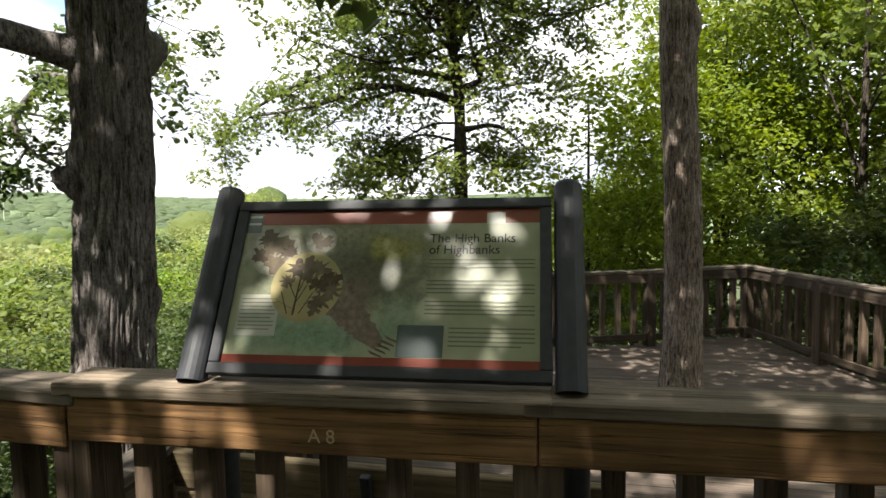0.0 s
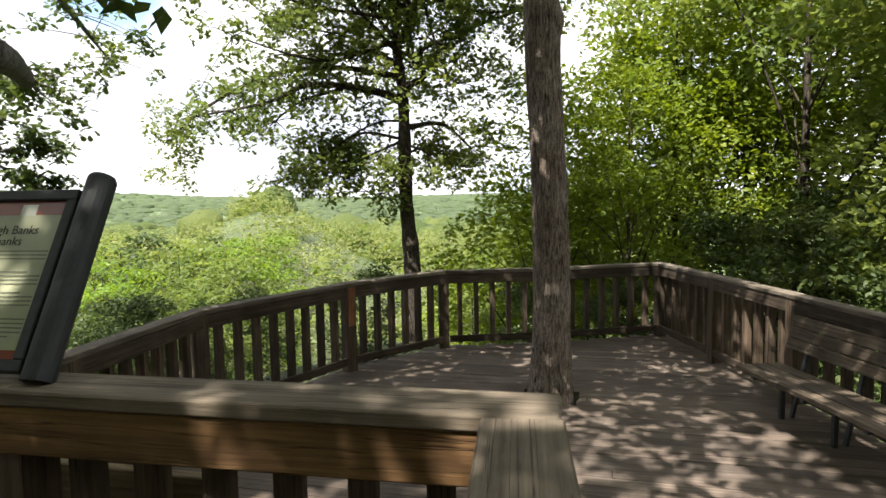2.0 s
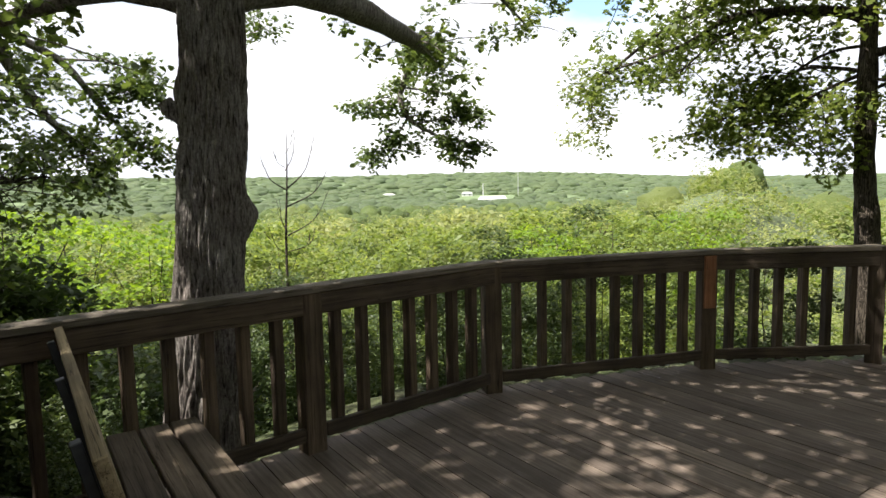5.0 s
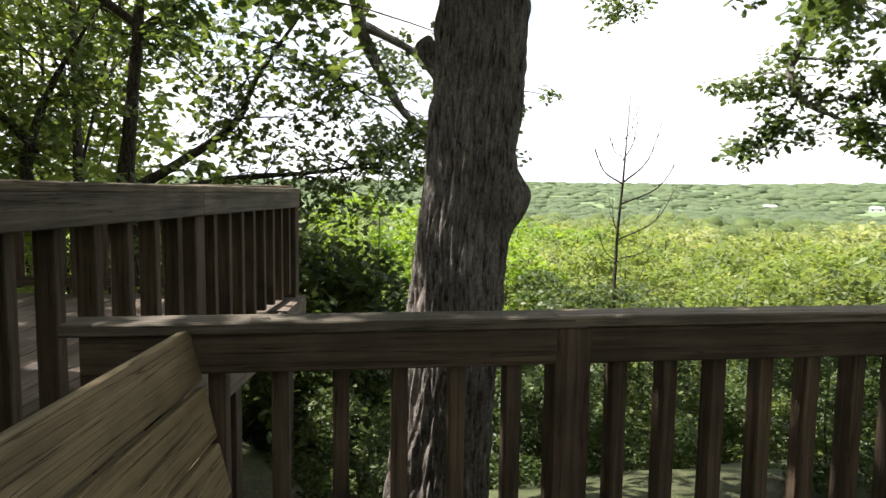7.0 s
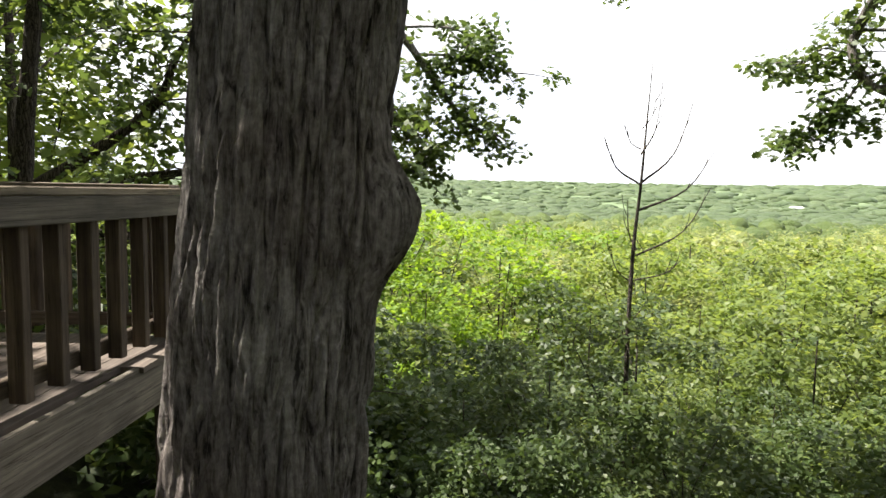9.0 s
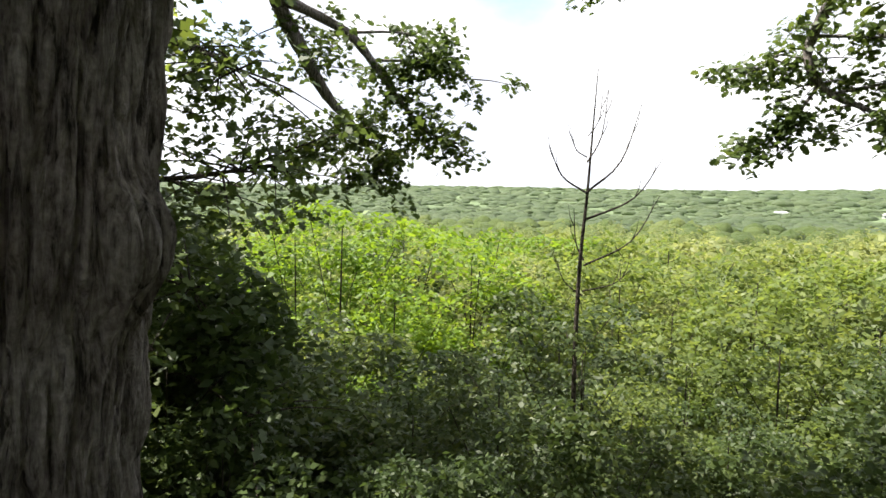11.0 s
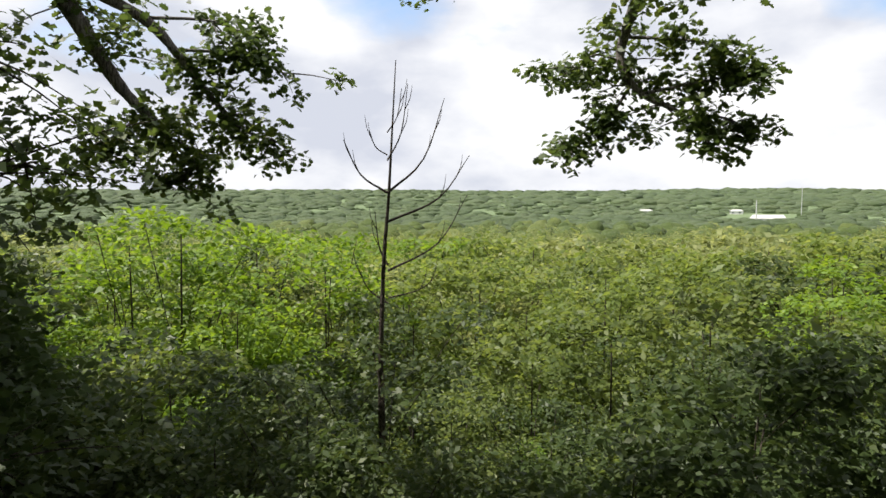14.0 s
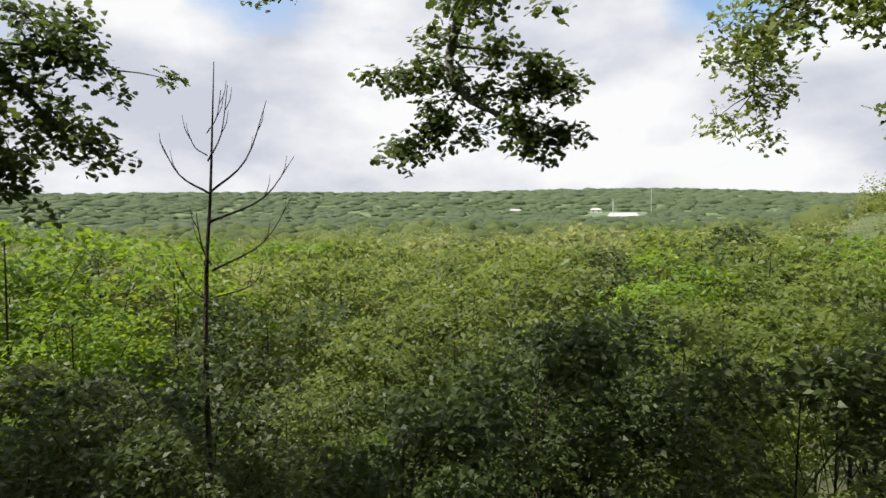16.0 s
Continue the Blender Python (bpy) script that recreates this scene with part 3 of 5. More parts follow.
def picture_mat(washes):
    """A soft water-colour print on cream paper: washes of colour, each (x, y, half width, half height, colour, strength)."""
    m, nt, bsdf, nodes, L = mat("printed_picture")
    tc = nodes.new("ShaderNodeTexCoord")
    cloud = noise_node(nodes, L, tc.outputs["Object"], 16.0, 6.0, 0.65)
    fine = noise_node(nodes, L, tc.outputs["Object"], 60.0, 5.0, 0.7)
    paper = ramp(nodes, [(0.3, (0.29, 0.305, 0.20)), (0.7, (0.34, 0.35, 0.235))])
    L(cloud.outputs["Fac"], paper.inputs["Fac"])
    last = paper.outputs["Color"]
    for x, y, w, h, col, strength in washes:
        mp = nodes.new("ShaderNodeMapping")
        mp.vector_type = "TEXTURE"
        mp.inputs["Location"].default_value = (x, y, 0.008)
        mp.inputs["Scale"].default_value = (w, h, 1.0)
        L(tc.outputs["Object"], mp.inputs["Vector"])
        ln = nodes.new("ShaderNodeVectorMath")
        ln.operation = "LENGTH"
        L(mp.outputs["Vector"], ln.inputs[0])
        ragged = nodes.new("ShaderNodeMath")
        ragged.operation = "MULTIPLY_ADD"
        ragged.inputs[1].default_value = 1.5
        L(cloud.outputs["Fac"], ragged.inputs[0])
        L(ln.outputs["Value"], ragged.inputs[2])
        fade = nodes.new("ShaderNodeMapRange")
        fade.inputs["From Min"].default_value, fade.inputs["From Max"].default_value = 1.1, 1.9
        fade.inputs["To Min"].default_value, fade.inputs["To Max"].default_value = strength, 0.0
        L(ragged.outputs["Value"], fade.inputs["Value"])
        tone = ramp(nodes, [(0.35, tuple(0.6 * c for c in col)), (0.65, tuple(1.25 * c for c in col))])
        L(fine.outputs["Fac"], tone.inputs["Fac"])
        mx = nodes.new("ShaderNodeMixRGB")
        L(fade.outputs["Result"], mx.inputs["Fac"])
        L(last, mx.inputs["Color1"])
        L(tone.outputs["Color"], mx.inputs["Color2"])
        last = mx.outputs["Color"]
    L(last, bsdf.inputs["Base Color"])
    bsdf.inputs["Roughness"].default_value = 0.3
    return m


def flat_poly(name, pts, z, material, parent, label=""):
    bm = bmesh.new()
    vs = [bm.verts.new((x, y, z)) for x, y in pts]
    bm.faces.new(vs)
    return part(name, bm, material, parent, label)


def blob(cx, cy, rx, ry, n=40, rough=0.0, seed=1):
    rng = random.Random(seed)
    w = [rng.uniform(-rough, rough) for _ in range(n)]
    return [(cx + rx * (1 + w[i]) * math.cos(2 * math.pi * i / n), cy + ry * (1 + w[i]) * math.sin(2 * math.pi * i / n)) for i in range(n)]


def build_sign():
    a, b = Vector((-2.37, 0.125, RAIL_UP)), Vector((-1.27, 0.085, RAIL_UP))
    back = Vector((0.036, 1, 0)).normalized()
    length, lean = 0.635, math.radians(28)
    up = back * math.sin(lean) + Vector((0, 0, math.cos(lean)))
    right = (b - a).normalized()
    nor = right.cross(up)
    w = (b - a).length
    basis = Matrix((right, up, nor)).transposed().to_4x4()
    sign = new("information_sign")
    tagged(sign, "tilted park information panel in a dark metal frame between round posts", "sign")
    sign.matrix_basis = Matrix.Translation(a) @ basis
    for x in (0.0, w):
        V, F = tube_np([(x, -0.0, 0), (x, 0.06, 0), (x, length - 0.012, 0), (x, length, 0)], [0.044, 0.043, 0.043, 0.037], 20)
        o = len(V)
        V += [(x, length, 0)]
        F += [(o - 20 + s, o - 20 + (s + 1) % 20, o, o) for s in range(20)]
        me_faces = [f if f[2] != f[3] else f[:3] for f in F]
        bm = bmesh.new()
        vs = [bm.verts.new(v) for v in V]
        for f in me_faces:
            bm.faces.new([vs[i] for i in f])
        part("post", bm, SIGN_METAL, sign, "dark painted round metal post", smooth=False)
    y0, y1, x0, x1 = 0.022, 0.585, 0.05, w - 0.05
    t = 0.034
    for nm, (p, q, r, s) in (("frame_bottom", (x0, x1, y0, y0 + t)), ("frame_top", (x0, x1, y1 - t, y1)),
                             ("frame_side", (x0, x0 + t, y0 + t, y1 - t)), ("frame_side", (x1 - t, x1, y0 + t, y1 - t))):
        part(nm, box_bm(p, q, r, s, -0.02, 0.022, 0.003), SIGN_METAL, sign)
    part("back_plate", box_bm(x0 + 0.01, x1 - 0.01, y0 + 0.01, y1 - 0.01, -0.018, 0.0, 0), SIGN_METAL, sign)
    px0, px1, py0, py1 = x0 + t, x1 - t, y0 + t, y1 - t
    pw, ph = px1 - px0, py1 - py0
    face = part("panel", box_bm(px0, px1, py0, py1, 0.002, 0.008, 0), picture_mat([
        (px0 + u * pw, py1 - v * ph, w, h, col, k) for u, v, w, h, col, k in (
            (0.28, 0.82, 0.26, 0.075, (0.16, 0.25, 0.16), 0.9), (0.55, 0.70, 0.11, 0.10, (0.20, 0.27, 0.19), 0.7), (0.12, 0.50, 0.12, 0.12, (0.12, 0.135, 0.075), 0.8),
            (0.42, 0.30, 0.30, 0.16, (0.13, 0.125, 0.075), 0.9), (0.47, 0.42, 0.17, 0.13, (0.075, 0.075, 0.045), 0.85), (0.33, 0.16, 0.20, 0.06, (0.20, 0.20, 0.12), 0.7),
            (0.53, 0.25, 0.09, 0.05, (0.26, 0.25, 0.06), 0.9), (0.42, 0.62, 0.075, 0.11, (0.15, 0.11, 0.08), 0.85), (0.10, 0.22, 0.09, 0.09, (0.13, 0.11, 0.085), 0.6))]), sign, "printed panel with nature pictures and text")

    def X(u):
        return px0 + u * pw

    def Y(v):
        return py1 - v * ph

    def rect(nm, u0, u1, v0, v1, z, m, label=""):
        return flat_poly(nm, [(X(u0), Y(v1)), (X(u1), Y(v1)), (X(u1), Y(v0)), (X(u0), Y(v0))], z, PANEL_MATS[m], face, label)

    def disc(nm, u, v, r, z, m, rough=0.0, seed=1, sx=1.0, n=40):
        return flat_poly(nm, blob(X(u), Y(v), r * sx, r, n, rough, seed), z, PANEL_MATS[m], face)

    rect("top_band", 0, 1, 0, 0.095, 0.0085, "red")
    rect("bottom_band", 0, 1, 0.945, 1, 0.0085, "red")
    rect("emblem", 0.0, 0.055, 0.01, 0.15, 0.0095, "slate")
    for k in range(2):
        rect("emblem_bar", 0.005, 0.05, 0.03 + 0.05 * k, 0.045 + 0.05 * k, 0.0100, "white")
    rect("emblem_patch", 0.83, 0.89, 0.025, 0.10, 0.0095, "white")
    disc("picture_disc", 0.12, 0.28, 0.082, 0.0092, "pale", 0.015, 9)
    for k, (u, v, r) in enumerate(((0.09, 0.20, 0.030), (0.14, 0.24, 0.034), (0.07, 0.31, 0.026), (0.13, 0.36, 0.030), (0.17, 0.29, 0.022), (0.10, 0.27, 0.020))):
        disc("picture_leaf", u, v, r, 0.0095 + 0.0001 * k, "brown" if k % 2 else "umber", 0.4, 60 + k, 1.1, 26)
    disc("picture_disc", 0.275, 0.205, 0.044, 0.0093, "pale", 0.05, 11, 1.15)
    for k, (u, v, r) in enumerate(((0.26, 0.19, 0.018), (0.295, 0.22, 0.020), (0.275, 0.24, 0.014))):
        disc("picture_leaf", u, v, r, 0.0096 + 0.0001 * k, "brown", 0.35, 70 + k, 1.2, 22)
    disc("picture_disc", 0.247, 0.515, 0.113, 0.0102, "tan", 0.0, 12)
    for k, (u, v, r) in enumerate(((0.21, 0.40, 0.026), (0.245, 0.385, 0.030), (0.285, 0.40, 0.026), (0.32, 0.47, 0.028), (0.33, 0.54, 0.026), (0.30, 0.61, 0.026), (0.29, 0.50, 0.022), (0.18, 0.48, 0.018), (0.25, 0.45, 0.018), (0.345, 0.46, 0.014), (0.285, 0.665, 0.016))):
        disc("picture_bough", u, v, r, 0.0105 + 0.00005 * k, "brown" if k % 3 else "umber", 0.5, 20 + k, 1.15, 26)
    for u0, v0, u1, v1, th in ((0.215, 0.70, 0.225, 0.45, 0.007), (0.22, 0.60, 0.185, 0.49, 0.004), (0.22, 0.62, 0.26, 0.47, 0.004), (0.225, 0.55, 0.245, 0.43, 0.0035),
                               (0.195, 0.69, 0.165, 0.55, 0.0045), (0.235, 0.69, 0.275, 0.55, 0.004), (0.21, 0.66, 0.155, 0.61, 0.003), (0.225, 0.64, 0.30, 0.60, 0.003)):
        flat_poly("picture_twig", [(X(u0) - th / 2, Y(v0)), (X(u0) + th / 2, Y(v0)), (X(u1) + th / 3, Y(v1)), (X(u1) - th / 3, Y(v1))], 0.0113, PANEL_MATS["umber"], face)
    for k in range(9):
        u, v = 0.36 + 0.0165 * k, 0.60 + 0.031 * k
        disc("picture_wing", u, v, 0.050 - 0.0034 * k, 0.0094 + 0.00005 * k, "wing", 0.16, 40 + k, 1.25, 26)
    for k in range(5):
        u0, v0 = 0.475 + 0.012 * k, 0.90 - 0.022 * k
        flat_poly("picture_feather", [(X(u0), Y(v0)), (X(u0 + 0.045), Y(v0 + 0.035)), (X(u0 + 0.05), Y(v0 + 0.05)), (X(u0 + 0.012), Y(v0 + 0.025))], 0.0100 + 0.00005 * k, PANEL_MATS["brown"], face)
    rect("caption_box", 0.025, 0.165, 0.57, 0.83, 0.0100, "white")
    for k in range(9):
        rect("caption_line", 0.035, 0.155 - 0.012 * (k % 3 == 2), 0.595 + 0.024 * k, 0.601 + 0.024 * k, 0.0104, "grey")
    rect("dark_inset", 0.565, 0.71, 0.75, 0.94, 0.0100, "slate")
    rows = [0.335, 0.36, 0.385, 0.47, 0.495, 0.52, 0.545, 0.60, 0.625, 0.65, 0.675]
    for k, v in enumerate(rows):
        rect("text_line", 0.645, 0.985 - 0.05 * (k % 4 == 3), v, v + 0.009, 0.0100, "grey")
    for k in range(5):
        rect("text_line", 0.725, 0.985 - 0.04 * (k == 4), 0.76 + 0.026 * k, 0.769 + 0.026 * k, 0.0100, "grey")
    for text, v in (("The High Banks", 0.225), ("of Highbanks", 0.30)):
        cu = bpy.data.curves.new("lettering", "FONT")
        cu.body, cu.size, cu.extrude = text, 0.041, 0.0004
        cu.materials.append(PANEL_MATS["ink"])
        ob = new("lettering", cu)
        ob.parent = face
        ob.location = (X(0.645), Y(v), 0.0100)
    # lower ends of the posts, fixed behind the rail
    for p in (a, b):
        V, F = tube_np([(0, 0, 0), (0, 0, 1.0)], [0.044, 0.044], 16)
        ob = mesh_np("post_foot", V, F, SIGN_METAL)
        ob.parent = sign
        ob.matrix_basis = sign.matrix_basis.inverted() @ Matrix.Translation((p.x + 0.02, p.y + 0.145, UP - 0.1))
    return sign


build_sign()


# ---------------------------------------------------------------- benches
def build_bench(name, origin, rz, length, label, group="deck benches", slat=0.135, pitch=0.15, wood=None, back_z=0.475):
    """Origin: seat front edge's end, x along the bench, y towards its back."""
    b = thing(name, label, "bench", group, at=(*origin, 0), rz=rz)
    for k in range(3):
        part("seat_board", box_bm(0, length, 0.01 + 0.15 * k, 0.145 + 0.15 * k, 0.0, 0.04, 0.005), WOOD_BENCH, b).location = (0, 0, 0.415)
    for k in range(3):
        ob = part("back_board", box_bm(0, length, 0, 0.038, 0, slat, 0.005), wood or WOOD_BENCH, b)
        ob.location, ob.rotation_euler = (0, 0.46 + 0.233 * (back_z - 0.475 + pitch * k), back_z + pitch * k), (radians(-13), 0, 0)
    for x in (0.22, length / 2, length - 0.22):
        part("support_leg", box_bm(x - 0.02, x + 0.02, 0.30, 0.34, 0, 0.415, 0.003), SIGN_METAL, b)
        part("seat_bearer", box_bm(x - 0.02, x + 0.02, 0.03, 0.47, 0.375, 0.4148, 0.003), SIGN_METAL, b)
        ob = part("back_strut", box_bm(x - 0.02, x + 0.02, 0.0, 0.03, -0.42, back_z - 0.42 + 3 * pitch - 0.03, 0.003), SIGN_METAL, b)
        ob.location, ob.rotation_euler = (0, 0.497, 0.42), (radians(-13), 0, 0)
    return b


B2 = math.degrees(math.atan2(2.85 - 4.5, 0.42))
build_bench("bench", (1.88, 4.60), B2, 1.75, "grey slatted wooden bench standing along the deck railing", slat=0.098, pitch=0.105, back_z=0.60)
build_bench("bench", (-1.05, 1.27), UANG + 180, 1.80, "high-backed slatted wooden bench standing against the upper platform", slat=0.18, pitch=0.195, wood=WOOD_TAN)


# ---------------------------------------------------------------- trees
def inner_mass(rng, cents, radii, squash, per, shape=None):
    """The close, shaded leaf sprays inside a crown: ragged overlapping sheets."""
    shape = POINTED if shape is None else shape
    P = np.concatenate([cluster_points(rng, c, r * 0.8, per, squash) for c, r in zip(cents, radii)])
    size = np.repeat(np.asarray(radii), per) * rng.uniform(0.25, 0.5, len(P))
    V, F = leaves_np(rng, P - np.array([0, 0, 0.15]) * size[:, None], size, shape, droop=0.1, flat=1.0)
    return V, F


def crown_tree(name, label, rng, h, r_trunk, crown_r, crown_lo, leaf_m, bark_m, n_clusters, per, leaf, shape=POINTED, lean=(0, 0), cl_r=0.9, limbs=9, inner=30, tier=0.8):
    """Trunk with limbs, and a crown of leaf clusters round the limb ends. At the origin."""
    t = thing(name, label, "tree")
    w = Wood()
    top = Vector((lean[0], lean[1], h * 0.93))
    stem = w.add([(0, 0, -0.8), (0, 0, 0.4), (lean[0] * 0.3 + rng.uniform(-.1, .1), lean[1] * 0.3, h * 0.4), tuple(top)], r_trunk, r_trunk * 0.18, 9, 4)
    cents = []
    for i in range(limbs):
        f = 0.35 + 0.6 * (i + rng.uniform(0, 1)) / limbs
        s = stem[min(len(stem) - 1, int(f * (len(stem) - 1)))]
        az = i * 2.4 + rng.uniform(-.5, .5)
        zt = crown_lo + (h - crown_lo) * rng.uniform(max(0, f - 0.4), min(1, f + 0.25))
        rr = crown_r * rng.uniform(0.55, 0.95) * (1.15 - 0.5 * f)
        tip = Vector((s.x + rr * math.cos(az), s.y + rr * math.sin(az), max(zt, s.z * 0.8)))
        mid = s.lerp(tip, 0.5) + Vector((0, 0, 0.12 * rr))
        p = w.add([tuple(s), tuple(mid), tuple(tip)], r_trunk * 0.32 * (1.2 - f), 0.012, 5, 3)
        cents += [tip, mid.lerp(tip, 0.5)] if limbs > 6 else [tip]
    while len(cents) < n_clusters:
        az, u = rng.uniform(0, 6.283), rng.uniform(0.25, 1) ** 0.4
        z = rng.uniform(0, 1) ** 0.8
        prof = math.sin(math.pi * min(1, 0.12 + 0.85 * z)) ** 0.6
        cents.append(Vector((lean[0] * z + crown_r * u * prof * math.cos(az), lean[1] * z + crown_r * u * prof * math.sin(az), crown_lo + z * (h - crown_lo))))
    rads = [cl_r * rng.uniform(0.6, 1.25) for c in cents]
    C3 = np.concatenate([dome_points(rng, c, q, per, tier) for c, q in zip(cents, rads)])
    V, F = leaves_np(rng, C3, rng.uniform(0.7, 1.3, len(C3)) * leaf, shape, flat=0.65 if tier < 0.6 else 1.0)
    MV, MF = inner_mass(rng, cents, [0.75 * q for q in rads], 0.75, inner)
    mesh_np("inner_foliage", MV, MF, leaf_m, t)
    w.mesh("trunk", bark_m, t)
    mesh_np("crown", V, F, leaf_m, t)
    return t


rng = np.random.default_rng(7)


def on_ground(x, y, rz=0.0, s=1.0, sink=0.0):
    return Matrix.Translation((x, y, float(height(x, y)) - sink)) @ Euler((0, 0, rz)).to_matrix().to_4x4() @ Matrix.Diagonal((s, s, s, 1))


def grove(proto, spots, group, first=True, true_size=False):
    for i, (x, y, s) in enumerate(spots):
        m = on_ground(x, y, rng.uniform(0, 6.28), s if i == 0 or not true_size else s / spots[0][2])
        if i == 0 and first:
            proto.matrix_basis = m
            tagged(proto, group=group)
        else:
            copy_thing(proto, m)


# valley trees, seen from above
def valley():
    protos = []
    for lm, h, cr, lo in ((LEAF_VALLEY, 7.5, 2.2, 2.0), (LEAF_PALE, 7.0, 2.3, 1.6), (LEAF_FRESH, 8.0, 1.9, 1.8), (LEAF_SHADED, 6.2, 2.1, 2.3), (LEAF_SLOPE, 6.8, 2.3, 2.4)):
        protos.append(crown_tree("valley_tree", "slender green broadleaf tree on the wooded slope below the deck", rng, h, 0.07, cr, lo, lm, BARK_FAR, 34, 112, 0.165, cl_r=0.78, limbs=12, inner=12, tier=0.45))
    spots = [[] for _ in protos]
    done = []
    talls = [max(v.co.z for part_ob in p.children if part_ob.name.startswith("crown") for v in part_ob.data.vertices) for p in protos]

    def plant(k, ang, d, top):
        """A tree of kind k by bearing and distance, its top at a height."""
        x, y = -2.7 - d * math.sin(radians(ang)), 3.4 + d * math.cos(radians(ang))
        spots[k].append((x, y, (top - float(height(x, y))) / talls[k]))
        done.append((x, y))

    # the trees that stand out: bright ones before the drop, shade-coloured ones close under the rail
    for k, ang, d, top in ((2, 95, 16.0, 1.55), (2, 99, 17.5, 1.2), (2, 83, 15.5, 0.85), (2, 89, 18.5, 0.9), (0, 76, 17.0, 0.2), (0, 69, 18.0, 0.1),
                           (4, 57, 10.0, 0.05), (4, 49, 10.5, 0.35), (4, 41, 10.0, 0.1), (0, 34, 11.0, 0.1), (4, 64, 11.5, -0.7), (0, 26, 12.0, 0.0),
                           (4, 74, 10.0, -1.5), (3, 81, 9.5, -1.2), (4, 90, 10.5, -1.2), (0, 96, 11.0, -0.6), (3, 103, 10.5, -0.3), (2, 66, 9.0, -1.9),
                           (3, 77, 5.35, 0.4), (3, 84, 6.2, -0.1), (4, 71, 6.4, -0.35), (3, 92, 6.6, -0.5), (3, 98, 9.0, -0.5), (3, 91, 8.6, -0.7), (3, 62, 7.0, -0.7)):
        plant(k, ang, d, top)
    tries = 0
    while len(done) < 132 and tries < 9000:
        tries += 1
        ang, d = rng.uniform(radians(24), radians(128)), 9.0 + 26 * rng.uniform(0, 1) ** 0.7
        x, y = -2.9 - d * math.sin(ang), 3.3 + d * math.cos(ang)
        if min([9.0] + [math.hypot(x - a, y - b) for a, b in done]) < 1.9 + d * 0.045:
            continue
        if x > -6.0 and y < 8 or (y > 8 and x > -3.5 and y < 12):
            continue
        done.append((x, y))
        gz = float(height(x, y))
        near_n = float(smooth01((1.0 - ang) / 0.3))
        # how high the canopy may stand, as a slope below the eye
        fall = float(np.interp(d, [9, 13, 20, 34], [-0.20, -0.135, -0.075, -0.038])) * (1 - 0.3 * near_n * float(smooth01((d - 14) / 8)))
        k = int(rng.choice(5, p=(0.30, 0.32, 0.14, 0.06, 0.18) if ang < radians(62) else (0.38, 0.10, 0.28, 0.08, 0.16)))
        # close trees take the shade-darkened leaf more often
        if d < 15:
            k = int(rng.choice([0, 2, 3, 4], p=(0.15, 0.1, 0.4, 0.35)))
        s = min(2.4, (1.5 + d * fall * rng.uniform(0.8, 1.5) - gz) / talls[k])
        if s > 0.2:
            spots[k].append((x, y, s))
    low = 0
    while low < 22:            # added undergrowth on the slope just below the rail, mostly in leaves darkened as shade
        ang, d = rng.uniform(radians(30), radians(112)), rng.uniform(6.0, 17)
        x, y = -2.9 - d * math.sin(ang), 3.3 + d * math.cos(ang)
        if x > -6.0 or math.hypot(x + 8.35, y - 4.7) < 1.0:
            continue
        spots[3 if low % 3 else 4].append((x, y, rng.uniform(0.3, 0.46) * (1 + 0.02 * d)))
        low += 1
    for p, sp in zip(protos, spots):
        grove(p, sp, "valley trees", true_size=True)


valley()


def crown_lumps(rng, cs, rads, level, squash=0.85):
    """Uneven rounded crowns, one mesh for a whole far wood."""
    bm = bmesh.new()
    bmesh.ops.create_icosphere(bm, subdivisions=level, radius=1.0)
    base = np.array([v.co[:] for v in bm.verts])
    tri = np.array([[v.index for v in f.verts] for f in bm.faces])
    bm.free()
    n, k = len(cs), len(base)
    amp = 1 + rng.normal(0, 0.11, (n, k))
    V = cs[:, None] + base[None] * (amp * rads[:, None])[:, :, None] * np.array([1, 1, squash])
    F = tri[None] + (np.arange(n) * k)[:, None, None]
    return V.reshape(-1, 3), F.reshape(-1, 3)


def far_canopy():
    """Tree tops of the valley and the hills beyond, out to the horizon."""
    bands = ((30, 56, 230, 330, 0.2, 2.3), (52, 124, 620, 190, 0.36, 3.1), (120, 320, 2200, 46, 0.7, 4.6), (320, 900, 5600, 20, 0.9, 8.0), (900, 2600, 7500, 9, 1.7, 15.0))
    for r0, r1, n, per, leaf, rad in bands:
        d = np.sqrt(rng.uniform(r0 ** 2, r1 ** 2, n)) if r1 < 800 else rng.uniform(r0, r1, n)
        az = rng.uniform(radians(-15), radians(150), n)
        x, y = -3 - d * np.sin(az), 3 + d * np.cos(az)
        z = height(x, y) + (rng.uniform(0.1, 1.0, n) * rad * 1.1 if r1 < 350 else rng.uniform(-1.6, 1.2, n))
        if r0 < 60:
            z = np.minimum(z + 7.5, np.maximum(-1.9 - (d - 30) * 0.03 + 0.3 * smooth01((0.95 - az) / 0.3), height(x, y) + 1.6) + rng.uniform(-2.6, 0.7, n))
        ok = (x < -12) | (y > 24)
        if r0 == 320:            # the clearing in which the far hall stands
            ok = ok & ((np.abs(az - 0.797) > 0.05) | (d > 720) | (d < 560))
        cs = np.stack([x, y, z], 1)[ok]
        rads = rad * rng.uniform(0.65, 1.2, len(cs))
        flat = 0.85 if r1 < 350 else 0.42
        pts = np.concatenate([dome_points(rng, c, q, per, flat) for c, q in zip(cs, rads)])
        v, f = leaves_np(rng, pts, rng.uniform(0.7, 1.4, len(pts)) * leaf, POINTED)
        if r0 < 100:
            yield v, f, r0, inner_mass(rng, cs, rads * 0.8, 0.75, 40)
        else:
            yield v, f, r0, crown_lumps(rng, cs, rads * 0.92, 2, flat)


